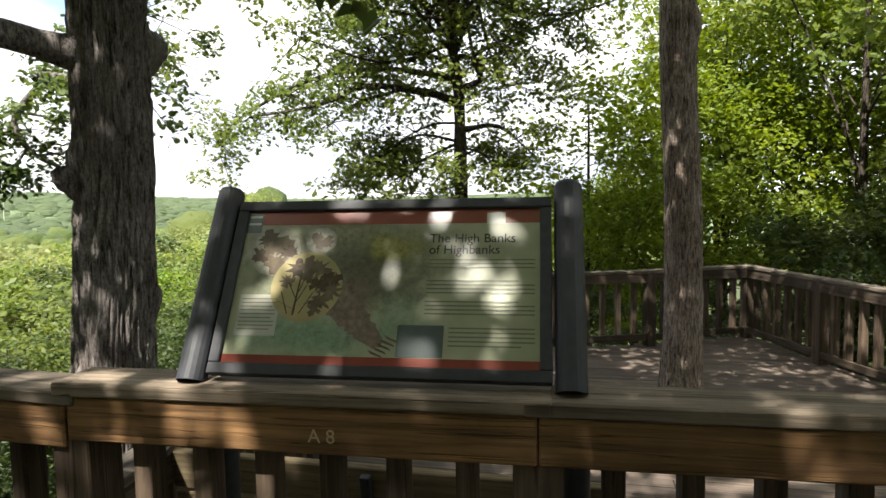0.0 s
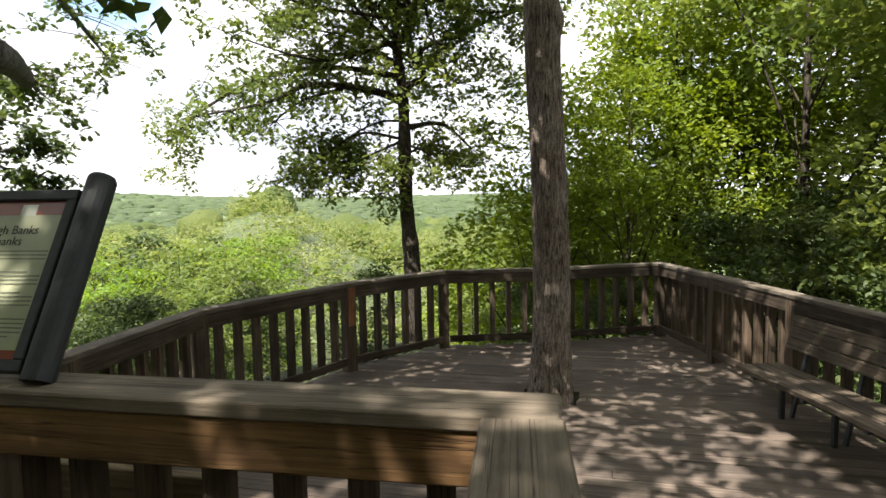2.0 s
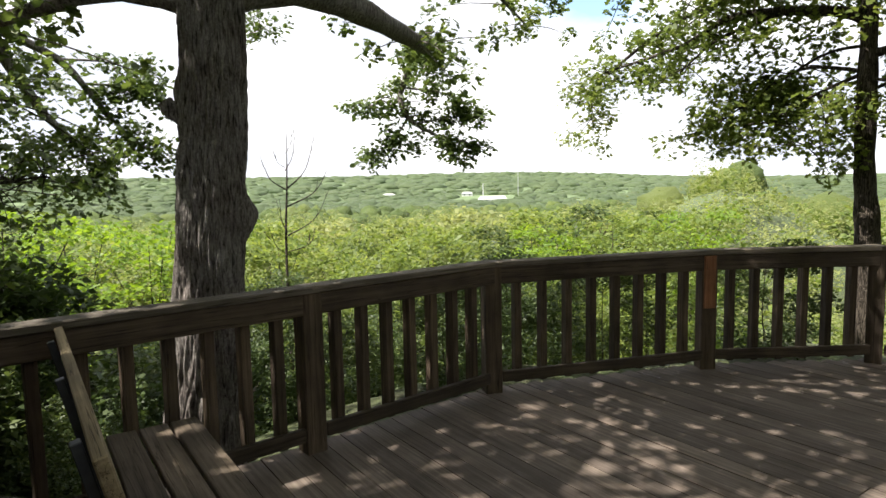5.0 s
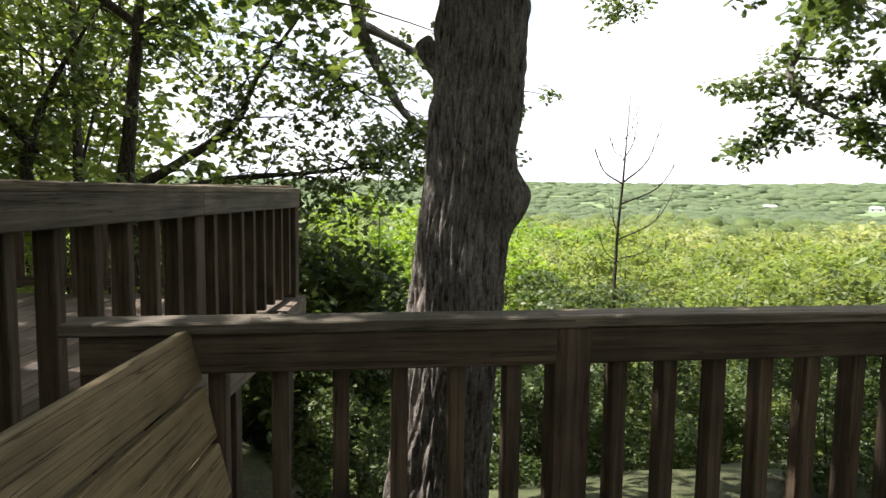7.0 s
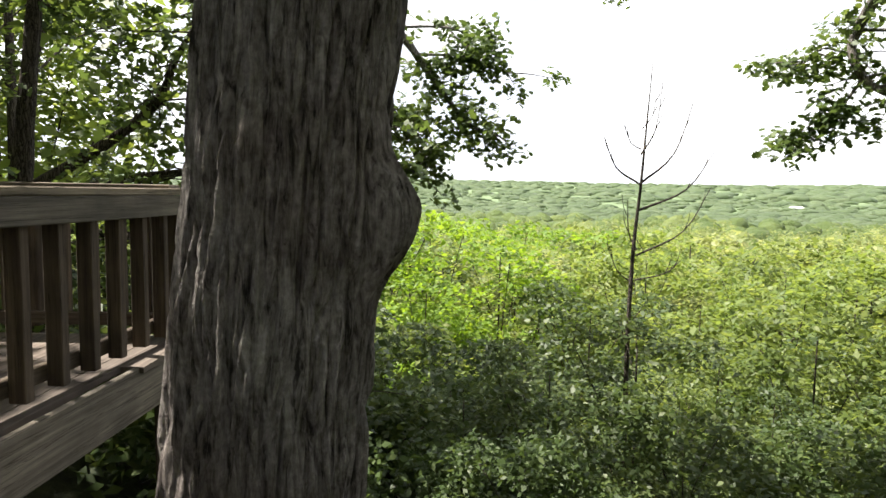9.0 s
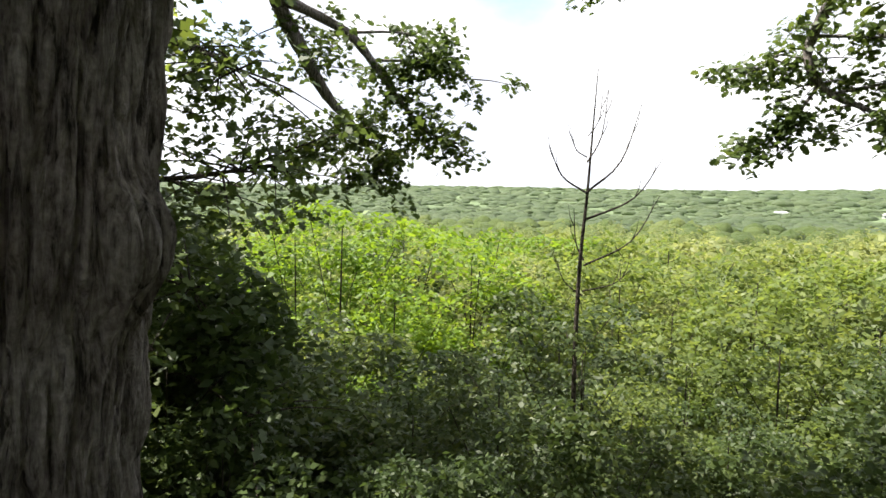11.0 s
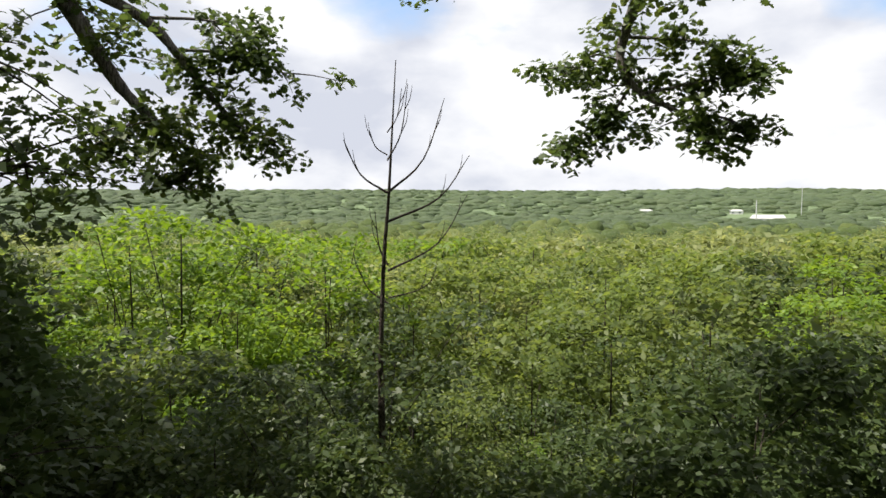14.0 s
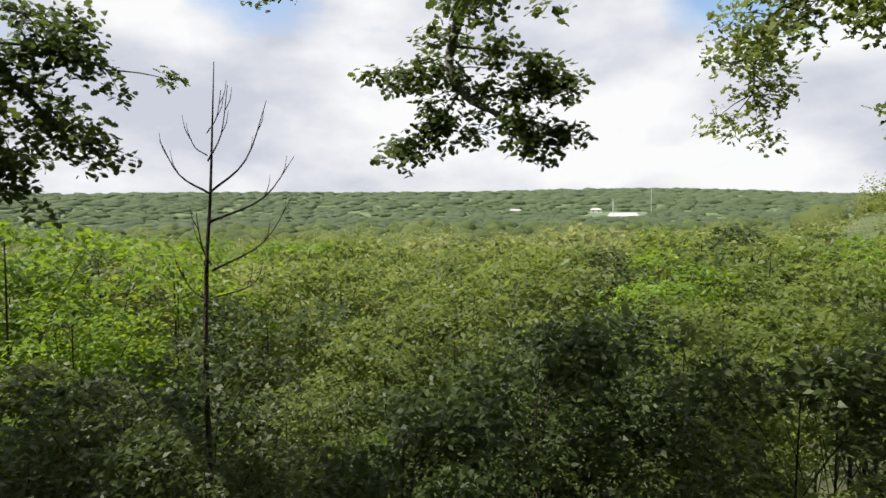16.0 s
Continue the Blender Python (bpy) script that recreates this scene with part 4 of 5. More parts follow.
for v, f, r0, (mv, mf) in far_canopy():
    ob = mesh_np("woodland_mass", mv, mf, {30: LEAF_VALLEY, 52: LEAF_VALLEY, 120: MID_WOOD}.get(r0, HAZY_WOOD), smooth=r0 > 100)
    tagged(ob, "shaded inner foliage of the wooded valley", "woodland", kind="stuff")
    ob = mesh_np("woodland_canopy", v, f, {30: LEAF_PALE, 52: LEAF_PALE, 120: MID_WOOD}.get(r0, HAZY_WOOD))
    tagged(ob, "rolling green tree tops of the wooded valley and hills", "woodland", kind="stuff")


# ---------------------------------------------------------------- the deck's own trees
def furrow(a, z, seed, girth):
    """Depth of the bark: long upright plates that split and join, 0 in a crack and 1 on a plate."""
    w = a + 0.10 * noise.noise(Vector((math.cos(a) * 2, math.sin(a) * 2, z * 1.6 + seed))) + 0.03 * noise.noise(Vector((math.cos(a) * 7, math.sin(a) * 7, z * 5 + seed)))
    q = Vector((math.cos(w) * girth, math.sin(w) * girth, z * 3.0 + seed))
    n1 = abs(noise.noise(q))
    n2 = abs(noise.noise(Vector((q.x * 2.3, q.y * 2.3, z * 8.5 + seed + 9))))
    return min(1.0, n1 * 3.6) * 0.7 + min(1.0, n2 * 3.0) * 0.3


def bark_column(name, centre_fn, radius_fn, z0, z1, material, parent, rings=60, sides=40, ridge=0.02, seed=3, plates=0.0, girth=9.0):
    """A trunk with furrowed bark, bosses and root flare. centre_fn(z), radius_fn(z, angle)."""
    V, F = [], []
    for i in range(rings + 1):
        z = z0 + (z1 - z0) * i / rings
        c = centre_fn(z)
        for s in range(sides):
            a = 2 * math.pi * s / sides
            r = radius_fn(z, a)
            q = Vector((math.cos(a) * 3.2, math.sin(a) * 3.2, z * 0.9))
            r += ridge * noise.noise(q * 2.1 + Vector((seed, 0, 0))) + ridge * 0.8 * noise.noise(Vector((q.x * 5, q.y * 5, z * 1.3 + seed)))
            if plates:
                r += plates * (furrow(a, z, seed, girth) - 0.7)
            V.append((c[0] + r * math.cos(a), c[1] + r * math.sin(a), z))
        if i:
            o = (i - 1) * sides
            F += [(o + s, o + (s + 1) % sides, o + sides + (s + 1) % sides, o + sides + s) for s in range(sides)]
    return mesh_np(name, V, F, material, parent, smooth=True)


def twig_spray(w, rng, tip, spread, n, r=0.012):
    ends = []
    for _ in range(n):
        d = Vector((rng.normal(0, 1), rng.normal(0, 1), rng.normal(-0.25, 0.6)))
        e = tip + d * spread * 0.5
        w.add([tuple(tip), tuple(tip.lerp(e, 0.5) + Vector((0, 0, 0.05 * spread))), tuple(e)], r, 0.004, 4, 2)
        ends.append(e)
    return ends


def leafy(rng, cents, radius, per, size, shape):
    P = np.concatenate([cluster_points(rng, c, radius * rng.uniform(0.7, 1.3), per, 0.8) for c in cents])
    return leaves_np(rng, P, rng.uniform(0.7, 1.25, len(P)) * size, shape, droop=0.4)


OX, OY = -3.93, 1.98                      # the old oak


def build_oak():
    r = np.random.default_rng(21)
    t = thing("oak_tree", "massive old oak with furrowed grey bark and leafy limbs", "tree")
    zg = float(height(OX, OY))

    def centre(z):
        return OX - 0.012 * z + 0.06 * math.sin(z * 0.5), OY + 0.018 * z + 0.066 * (min(z, 2.3) - 2.1)

    def rad(z, a):
        base = 0.236 - 0.008 * max(z, 0) + 0.16 * math.exp(-(z - zg) * 2.2)
        burl = 0.085 * math.exp(-(abs(z - 1.47) / 0.125) ** 2.4) * math.exp(-(((a - radians(72) + math.pi) % (2 * math.pi) - math.pi) / 0.40) ** 2)
        knot = 0.05 * math.exp(-((z - 2.35) / 0.12) ** 2) * math.exp(-(((a - radians(235) + math.pi) % (2 * math.pi) - math.pi) / 0.35) ** 2)
        return base + burl + knot

    bark_column("trunk", centre, rad, zg - 0.3, 5.6, BARK_OAK, t, 330, 240, 0.013, 5, 0.03, 7.0)
    w = Wood()
    cents, high = [], []

    def limb(pts, r0, r1, sprays, per_spread=0.8, n=4):
        path = w.add(pts, r0, r1, 10, 5)
        k = len(path)
        for f in sprays:
            p = path[min(k - 1, int(f * (k - 1)))]
            cents.extend(twig_spray(w, r, p, per_spread, n))
            cents.append(p)

    # big limb that sweeps out over the valley and droops
    limb([(OX, OY, 3.0), (-4.3, 3.1, 3.3), (-6.1, 5.5, 3.58), (-8.0, 7.4, 3.98), (-9.3, 8.0, 4.25)], 0.155, 0.07, [0.5, 0.6, 0.7, 0.8, 0.9, 1.0], 0.8, 5)
    limb([(-9.1, 7.95, 4.22), (-9.95, 8.2, 3.7), (-9.98, 8.2, 3.33), (-9.84, 8.41, 2.97), (-9.6, 8.74, 2.75), (-9.39, 9.0, 2.46), (-9.31, 9.1, 2.2)], 0.075, 0.01,
         [0.15, 0.3, 0.45, 0.6, 0.75, 0.85], 0.62, 4)
    limb([(-9.9, 8.3, 3.1), (-10.05, 8.0, 2.6), (-10.3, 7.65, 2.28)], 0.025, 0.006, [0.45, 0.7, 1.0], 0.36, 4)
    limb([(-9.98, 8.2, 3.4), (-10.15, 7.9, 3.5), (-10.25, 7.75, 3.35)], 0.02, 0.006, [0.7, 1.0], 0.45, 4)
    limb([(-9.84, 8.41, 2.97), (-9.3, 9.1, 3.1), (-8.95, 9.45, 3.1)], 0.025, 0.006, [0.4, 0.7, 1.0], 0.42, 4)
    limb([(-9.95, 8.2, 3.7), (-9.5, 8.8, 3.6), (-9.2, 9.2, 3.45)], 0.025, 0.006, [0.5, 0.9], 0.5, 4)
    limb([(-9.6, 8.74, 2.75), (-9.2, 9.2, 2.6), (-9.05, 9.35, 2.48)], 0.015, 0.005, [0.7, 1.0], 0.36, 4)
    # higher boughs over it
    limb([(OX, OY, 4.2), (-5.6, 4.6, 5.2), (-7.6, 8.0, 5.4), (-8.6, 10.5, 5.0)], 0.14, 0.02, [0.45, 0.6, 0.75, 0.9, 1.0], 1.2, 6)
    # limb to the west that hangs beside the dead sapling
    limb([(OX, OY, 3.9), (-6.4, 1.7, 4.9), (-9.6, 1.35, 5), (-11.1, 1.43, 4.2), (-11.4, 1.78, 3.5), (-11.46, 2.07, 2.99), (-11.5, 2.38, 2.65), (-11.53, 2.61, 2.35)], 0.17, 0.035,
         [0.5, 0.6, 0.86, 0.93, 1.0], 0.7, 5)
    limb([(-11.1, 1.43, 4.2), (-11.45, 2.34, 3.85), (-11.53, 2.79, 3.36), (-11.55, 3.07, 2.99), (-11.58, 3.48, 2.55), (-11.58, 3.94, 2.38)], 0.08, 0.012, [0.4, 0.6, 0.75, 0.88, 1.0], 0.55, 4)
    limb([(-11.5, 2.64, 3.5), (-11.55, 3.44, 3.5), (-11.55, 4.01, 3.3)], 0.025, 0.006, [0.4, 0.7, 1.0], 0.55, 4)
    limb([(-11.45, 2.34, 3.85), (-11.55, 3.14, 3.9), (-11.58, 3.74, 3.7)], 0.025, 0.006, [0.5, 0.9], 0.5, 4)
    limb([(-11.53, 2.61, 2.4), (-11.55, 2.98, 2.15), (-11.5, 2.63, 1.85)], 0.02, 0.006, [0.4, 0.75, 1.0], 0.5, 5)
    limb([(-11.5, 2.33, 2.69), (-11.45, 1.98, 2.4), (-11.4, 1.78, 2.2)], 0.02, 0.006, [0.6, 1.0], 0.5, 4)
    limb([(-11.3, 5.5, 6.6), (-12.6, 6.3, 5.7), (-13.0, 6.6, 5.25)], 0.02, 0.006, [0.7, 1.0], 0.7, 4)
    # broken stub on the trunk's platform side
    limb([(OX - 0.08, OY, 2.1), (OX - 0.12, 1.80, 2.22), (OX - 0.13, 1.745, 2.29)], 0.08, 0.05, [], 0.3, 2)
    # side bough seen beside the trunk
    limb([(OX, OY, 2.95), (-4.6, 1.5, 3.1), (-5.6, 0.9, 3.0), (-6.6, 0.6, 3.3)], 0.10, 0.02, [0.7, 0.85, 1.0], 0.9, 4)
    # high crown
    for i in range(16):
        az, rr, z = r.uniform(0, 6.28), r.uniform(2.0, 5.0), r.uniform(6.2, 9.5)
        p = w.add([(OX, OY, 5.0), (OX + rr * 0.5 * math.cos(az), OY + rr * 0.5 * math.sin(az), z * 0.8), (OX + rr * math.cos(az), OY + rr * math.sin(az), z)], 0.10, 0.02, 6, 4)
        for f in (0.6, 0.8, 1.0):
            high += twig_spray(w, r, p[int(f * (len(p) - 1))], 1.6, 6)
    w.mesh("branchwork", BARK_OAK, t)
    V, F = leafy(r, cents, 0.25, 38, 0.108, OAK)
    mesh_np("crown", V, F, LEAF_OAK, t)
    V, F = leafy(r, high, 0.6, 48, 0.19, POINTED)
    mesh_np("upper_crown", V, F, LEAF_OAK, t)


build_oak()


def build_deck_tree():
    r = np.random.default_rng(31)
    t = thing("deck_tree", "tall straight tree trunk growing up through a hole in the deck", "tree")
    X0, Y0 = 0.20, 4.95
    zg = float(height(X0, Y0))

    def centre(z):
        return X0 - 0.012 * z + 0.035 * math.sin(z * 1.1), Y0 + 0.03 * math.sin(z * 0.8)

    def rad(z, a):
        knot = 0.06 * math.exp(-((z - 3.75) / 0.15) ** 2) * math.exp(-(((a + 0.3 + math.pi) % (2 * math.pi) - math.pi) / 0.5) ** 2)
        return 0.188 - 0.006 * z + 0.05 * math.exp(-max(z, 0) * 3.0) + knot

    bark_column("trunk", centre, rad, zg - 0.2, 7.6, BARK_DECK, t, 260, 96, 0.010, 9, 0.014, 5.0)
    w, cents = Wood(), []
    for i in range(18):
        az, rr, z = i * 2.4 + r.uniform(-.3, .3), r.uniform(1.6, 4.6), r.uniform(7.0, 11.5)
        p = w.add([(X0, Y0, 6.6 + i * 0.05), (X0 + rr * 0.5 * math.cos(az), Y0 + rr * 0.5 * math.sin(az), z * 0.9), (X0 + rr * math.cos(az), Y0 + rr * math.sin(az), z)], 0.07, 0.015, 6, 4)
        for f in (0.6, 0.8, 1.0):
            cents += twig_spray(w, r, p[int(f * (len(p) - 1))], 1.4, 5)
    w.mesh("branchwork", BARK_DECK, t)
    V, F = leafy(r, cents, 0.6, 60, 0.19, POINTED)
    mesh_np("crown", V, F, LEAF_OAK, t)


build_deck_tree()


def build_far_oak():
    r = np.random.default_rng(41)
    t = thing("slope_oak", "slim dark oak with long level boughs standing past the railing", "tree")
    X0, Y0 = -2.70, 11.75
    zg = float(height(X0, Y0))
    w, cents = Wood(), []
    w.add([(X0 + 0.08, Y0, zg - 0.3), (X0 + 0.1, Y0, 0.5), (X0, Y0, 2.0), (X0 - 0.02, Y0, 4.1), (X0 - 0.15, Y0, 5.6), (X0 - 0.1, Y0, 8.5)], 0.21, 0.06, 14, 5)

    def bough(pts, r0, r1, sprays, spread=0.9, n=5):
        p = w.add(pts, r0, r1, 7, 5)
        for f in sprays:
            q = p[int(f * (len(p) - 1))]
            cents.extend(twig_spray(w, r, q, spread, n))

    bough([(X0, Y0, 4.1), (-3.4, 11.7, 4.35), (-4.7, 11.5, 4.5), (-5.6, 11.4, 4.15), (-7.2, 11.3, 3.9)], 0.11, 0.015, [0.5, 0.65, 0.8, 0.9, 1.0])
    bough([(-4.0, 11.6, 4.4), (-4.8, 11.2, 4.1), (-5.4, 11.0, 3.6)], 0.04, 0.012, [0.9])
    bough([(X0, Y0, 4.6), (-4.4, 12.0, 4.95), (-6.2, 12.2, 4.8), (-8.2, 12.5, 3.9), (-8.7, 12.9, 3.2)], 0.07, 0.012, [0.4, 0.55, 0.7, 0.8, 0.9, 1.0])
    bough([(X0, Y0, 3.55), (-1.9, 11.7, 3.6), (-1.3, 11.6, 3.1)], 0.07, 0.015, [0.8, 1.0])
    bough([(X0, Y0, 4.4), (-2.25, 11.7, 4.6), (-2.35, 11.7, 5.1), (-1.2, 11.9, 5.6), (-0.3, 12.0, 5.9)], 0.08, 0.02, [0.7, 0.85, 1.0])
    bough([(X0, Y0, 3.3), (-3.3, 11.4, 3.0), (-4.0, 11.2, 2.6)], 0.035, 0.01, [0.5, 0.8, 1.0], 0.8)
    bough([(X0, Y0, 3.3), (-3.6, 11.6, 3.45), (-4.4, 11.5, 3.0), (-5.0, 11.4, 2.6)], 0.035, 0.01, [0.4, 0.6, 0.75, 0.9, 1.0], 0.75, 6)
    bough([(X0, Y0, 3.7), (-3.4, 12.0, 3.7), (-4.2, 12.1, 3.3), (-4.5, 12.2, 2.8)], 0.03, 0.01, [0.5, 0.7, 0.85, 1.0], 0.75, 6)
    bough([(X0, Y0, 3.0), (-2.1, 12.0, 3.2), (-1.5, 12.1, 2.9)], 0.03, 0.01, [0.5, 0.75, 1.0], 0.7, 5)
    bough([(X0, Y0, 4.8), (-3.6, 12.3, 5.3), (-5.2, 12.6, 5.2), (-6.8, 12.8, 4.6)], 0.06, 0.01, [0.4, 0.55, 0.7, 0.85, 1.0], 1.0, 6)
    bough([(X0, Y0, 2.9), (-3.1, 11.5, 2.6), (-3.4, 11.3, 2.2)], 0.03, 0.01, [0.6, 1.0], 0.8)
    bough([(X0, Y0, 3.2), (-2.2, 11.4, 3.0), (-1.9, 11.3, 2.6)], 0.03, 0.01, [0.6, 1.0], 0.7)
    for i in range(40):
        az, rr, z = r.uniform(0, 6.28), r.uniform(1.2, 4.8), r.uniform(4.9, 8.6)
        bough([(X0, Y0, 5.0 + i * 0.1), (X0 + rr * 0.5 * math.cos(az), Y0 + rr * 0.5 * math.sin(az), z * 0.95), (X0 + rr * math.cos(az), Y0 + rr * math.sin(az), z)], 0.045, 0.012, [0.5, 0.75, 1.0], 1.3, 5)
    w.mesh("trunk", BARK_FAR, t)
    V, F = leafy(r, cents, 0.36, 50, 0.118, LOBED)
    mesh_np("crown", V, F, LEAF_SLOPE, t)


build_far_oak()


def build_dead_tree():
    t = thing("dead_sapling", "bare dead sapling with thin upswept branches", "tree")
    w = Wood()
    X0, Y0 = -8.35, 4.70
    zg = float(height(X0, Y0))
    stem = [(X0 + 0.15, Y0, zg - 0.3), (X0 + 0.1, Y0 - 0.05, -0.4), (X0, Y0, 0.9), (X0 - 0.03, Y0 + 0.06, 1.6), (X0 - 0.05, Y0 + 0.1, 2.2), (X0 - 0.06, Y0 + 0.14, 2.85)]
    w.add(stem, 0.03, 0.004, 7, 5)
    side = Vector((-0.1, 0.99, 0)).normalized()
    for z0, sgn, reach, rise, r0 in ((1.40, 1, 0.82, 0.62, 0.014), (0.95, 1, 0.80, 0.70, 0.012), (1.66, -1, 0.40, 0.46, 0.012), (1.66, 1, 0.56, 0.88, 0.013),
                                     (1.0, -1, 0.12, 0.5, 0.011), (1.95, 1, 0.2, 0.7, 0.009), (2.0, -1, 0.16, 0.2, 0.007), (0.7, 1, 0.5, 0.2, 0.009), (0.65, -1, 0.3, 0.4, 0.009), (2.2, 1, 0.14, 0.4, 0.006)):
        s = Vector((X0 - 0.03, Y0 + 0.05, z0))
        e = s + side * sgn * reach + Vector((0, 0, rise))
        mid = s + side * sgn * reach * 0.6 + Vector((0.05 * sgn, 0, rise * 0.35))
        bent = w.add([tuple(s), tuple(mid), tuple(e)], r0, 0.003, 5, 4)
        for k in (0.5, 0.75):
            q = bent[int(k * (len(bent) - 1))]
            w.add([tuple(q), tuple(q + side * sgn * 0.05 + Vector((0, 0, 0.1))), tuple(q + side * sgn * 0.07 + Vector((0, 0, 0.22)))], 0.005, 0.002, 4, 2)
    w.mesh("trunk", BARK_DEAD, t)


build_dead_tree()


def build_spreading_tree():
    r = np.random.default_rng(51)
    t = thing("spreading_tree", "low spreading oak with many crooked limbs behind the platform rail", "tree")
    w, cents = Wood(), []
    bx, by = -9.6, -1.7
    zg = float(height(bx, by))
    w.add([(bx, by, zg - 0.3), (bx, by, 0.6), (bx, by, 1.5)], 0.24, 0.19, 10, 4)
    for pts, r0, fs in (
            ([(bx, by, 1.35), (-9.4, -0.3, 1.65), (-9.2, 0.8, 1.75), (-9.1, 1.7, 1.9)], 0.06, (0.3, 0.5, 0.65, 0.8, 0.9, 1.0)),
            ([(bx, by, 1.4), (-9.4, -0.3, 2.3), (-9.35, 0.1, 3.0), (-9.2, 0.9, 4.1)], 0.075, (0.4, 0.6, 0.8, 1.0)),
            ([(bx, by, 1.4), (-9.6, -1.5, 3.2), (-9.6, -1.3, 4.6), (-9.6, -0.6, 6.0)], 0.11, (0.4, 0.55, 0.7, 0.85, 1.0)),
            ([(bx, by, 1.3), (-9.7, -2.9, 1.5), (-9.8, -2.7, 2.7), (-9.8, -2.0, 3.9)], 0.12, (0.5, 0.7, 0.85, 1.0)),
            ([(-9.75, -2.8, 2.0), (-9.9, -3.9, 3.0), (-10.0, -4.9, 3.8)], 0.07, (0.5, 0.75, 1.0)),
            ([(bx, by, 1.1), (-9.0, -0.2, 1.0), (-8.6, 1.0, 0.7)], 0.06, (0.5, 0.75, 1.0)),
            ([(-9.3, 0.6, 3.2), (-9.0, 1.0, 3.0), (-8.9, 1.4, 2.8)], 0.05, (0.5, 0.8, 1.0)),
            ([(-9.6, -1.4, 3.6), (-9.4, 0.1, 4.6), (-9.3, 0.6, 5.4)], 0.06, (0.5, 0.75, 1.0)),
            ([(-9.6, -1.4, 3.6), (-9.6, -3.2, 4.9), (-9.7, -4.4, 5.6)], 0.06, (0.5, 0.75, 1.0)),
            ([(bx, by, 0.9), (-8.8, -1.4, 0.3), (-8.2, -0.4, -0.3)], 0.05, (0.5, 0.75, 1.0)),
            ([(-9.0, -0.2, 1.0), (-8.5, 0.6, 0.2), (-8.2, 1.6, -0.4)], 0.04, (0.5, 0.75, 1.0))):
        p = w.add(pts, r0, 0.012, 7, 5)
        for f in fs:
            cents += twig_spray(w, r, p[int(f * (len(p) - 1))], 1.1, 8)
    w.mesh("trunk", BARK_FAR, t)
    V, F = leafy(r, cents, 0.36, 30, 0.115, LOBED)
    mesh_np("crown", V, F, LEAF_OAK, t)


build_spreading_tree()


# ---------------------------------------------------------------- woods beside and behind the decks
def woods():
    big = [crown_tree("forest_tree", "tall leafy broadleaf tree in the wood beside the deck", rng, 11.0, 0.16, 3.5, 0.5, lm, BARK_FAR, 90, 90, 0.2, cl_r=0.95, limbs=14, inner=12)
           for lm in (LEAF_BRIGHT, LEAF_VALLEY, LEAF_WOOD)]
    bright = [(0.2, 14.0, 0.72), (2.0, 12.2, 0.7), (0.6, 17.0, 0.95), (4.0, 16.0, 1.2), (1.6, 15.5, 0.8), (3.2, 13.5, 0.9), (5.2, 15.0, 1.0), (-0.2, 18.5, 0.9), (6.8, 18.5, 1.15), (2.4, 20.5, 1.1), (8.5, 14.0, 1.0), (-2.6, 24.0, 0.9)]
    mid = [(5.2, 11.6, 0.95), (7.4, 11.0, 1.0), (9.8, 10.4, 1.1), (10.8, 15.0, 1.2), (4.4, 18.0, 1.2), (13.0, 12.0, 1.2), (-13.5, -3.9, 1.15), (-16.5, -5.8, 0.95), (-11.2, -6.5, 0.9)]
    dark = [(9.4, 6.6, 0.8), (6.3, 8.0, 0.88), (10.4, 4.6, 1.1), (11.5, 0.5, 1.2), (9.0, -5.0, 1.1), (12.0, 8.0, 1.2), (14.0, 4.0, 1.3)]
    grove(big[0], bright, "forest trees")
    grove(big[1], mid, "forest trees")
    grove(big[2], dark, "forest trees")
    # the wood behind the walker, which throws the dappled shade
    tall = crown_tree("shade_tree", "tall tree with a high leafy crown behind the platform", rng, 12.5, 0.19, 3.6, 6.0, LEAF_WOOD, BARK_FAR, 36, 180, 0.2, cl_r=1.25, limbs=12)
    grove(tall, [(3.0, -2.9, 1.0), (0.4, -7.8, 0.95), (-3.05, -5.05, 0.95), (-5.6, -6.9, 0.95), (2.6, -6.9, 1.0)], "shade trees")
    for p, sp in ((big[1], [ (-8.0, -7.6, 1.1), (-1.2, -10.5, 1.3), (3.6, -9.8, 1.2), (7.0, -9.0, 1.2), (-5.5, -12.5, 1.3), (-12.0, -9.5, 1.2)]),
                  (big[2], [(-16.0, -6.0, 1.0), (0.5, -14.5, 1.4), (6.0, -14.0, 1.4), (-10.0, -15.0, 1.4), (12.0, -12.0, 1.4)])):
        for x, y, s in sp:
            copy_thing(p, on_ground(x, y, rng.uniform(0, 6.28), s))
    shrub = crown_tree("shrub", "dense shrub on the forest edge, its green darkened for shade", rng, 2.6, 0.03, 1.4, 0.1, LEAF_SHADED, BARK_FAR, 20, 190, 0.12, cl_r=0.62, limbs=5)
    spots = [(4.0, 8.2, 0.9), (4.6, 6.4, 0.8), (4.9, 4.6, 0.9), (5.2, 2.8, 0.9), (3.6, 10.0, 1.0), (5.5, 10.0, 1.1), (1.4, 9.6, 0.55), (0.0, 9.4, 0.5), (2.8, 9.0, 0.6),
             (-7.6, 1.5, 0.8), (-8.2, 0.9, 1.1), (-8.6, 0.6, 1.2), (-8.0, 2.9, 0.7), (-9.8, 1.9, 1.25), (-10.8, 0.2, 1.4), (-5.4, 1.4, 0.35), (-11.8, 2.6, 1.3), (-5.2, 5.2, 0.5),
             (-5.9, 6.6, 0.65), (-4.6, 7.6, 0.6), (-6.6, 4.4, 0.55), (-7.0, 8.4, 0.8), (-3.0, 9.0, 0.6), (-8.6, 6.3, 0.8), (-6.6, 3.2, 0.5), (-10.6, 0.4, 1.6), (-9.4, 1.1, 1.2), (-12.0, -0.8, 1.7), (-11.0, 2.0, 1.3)]
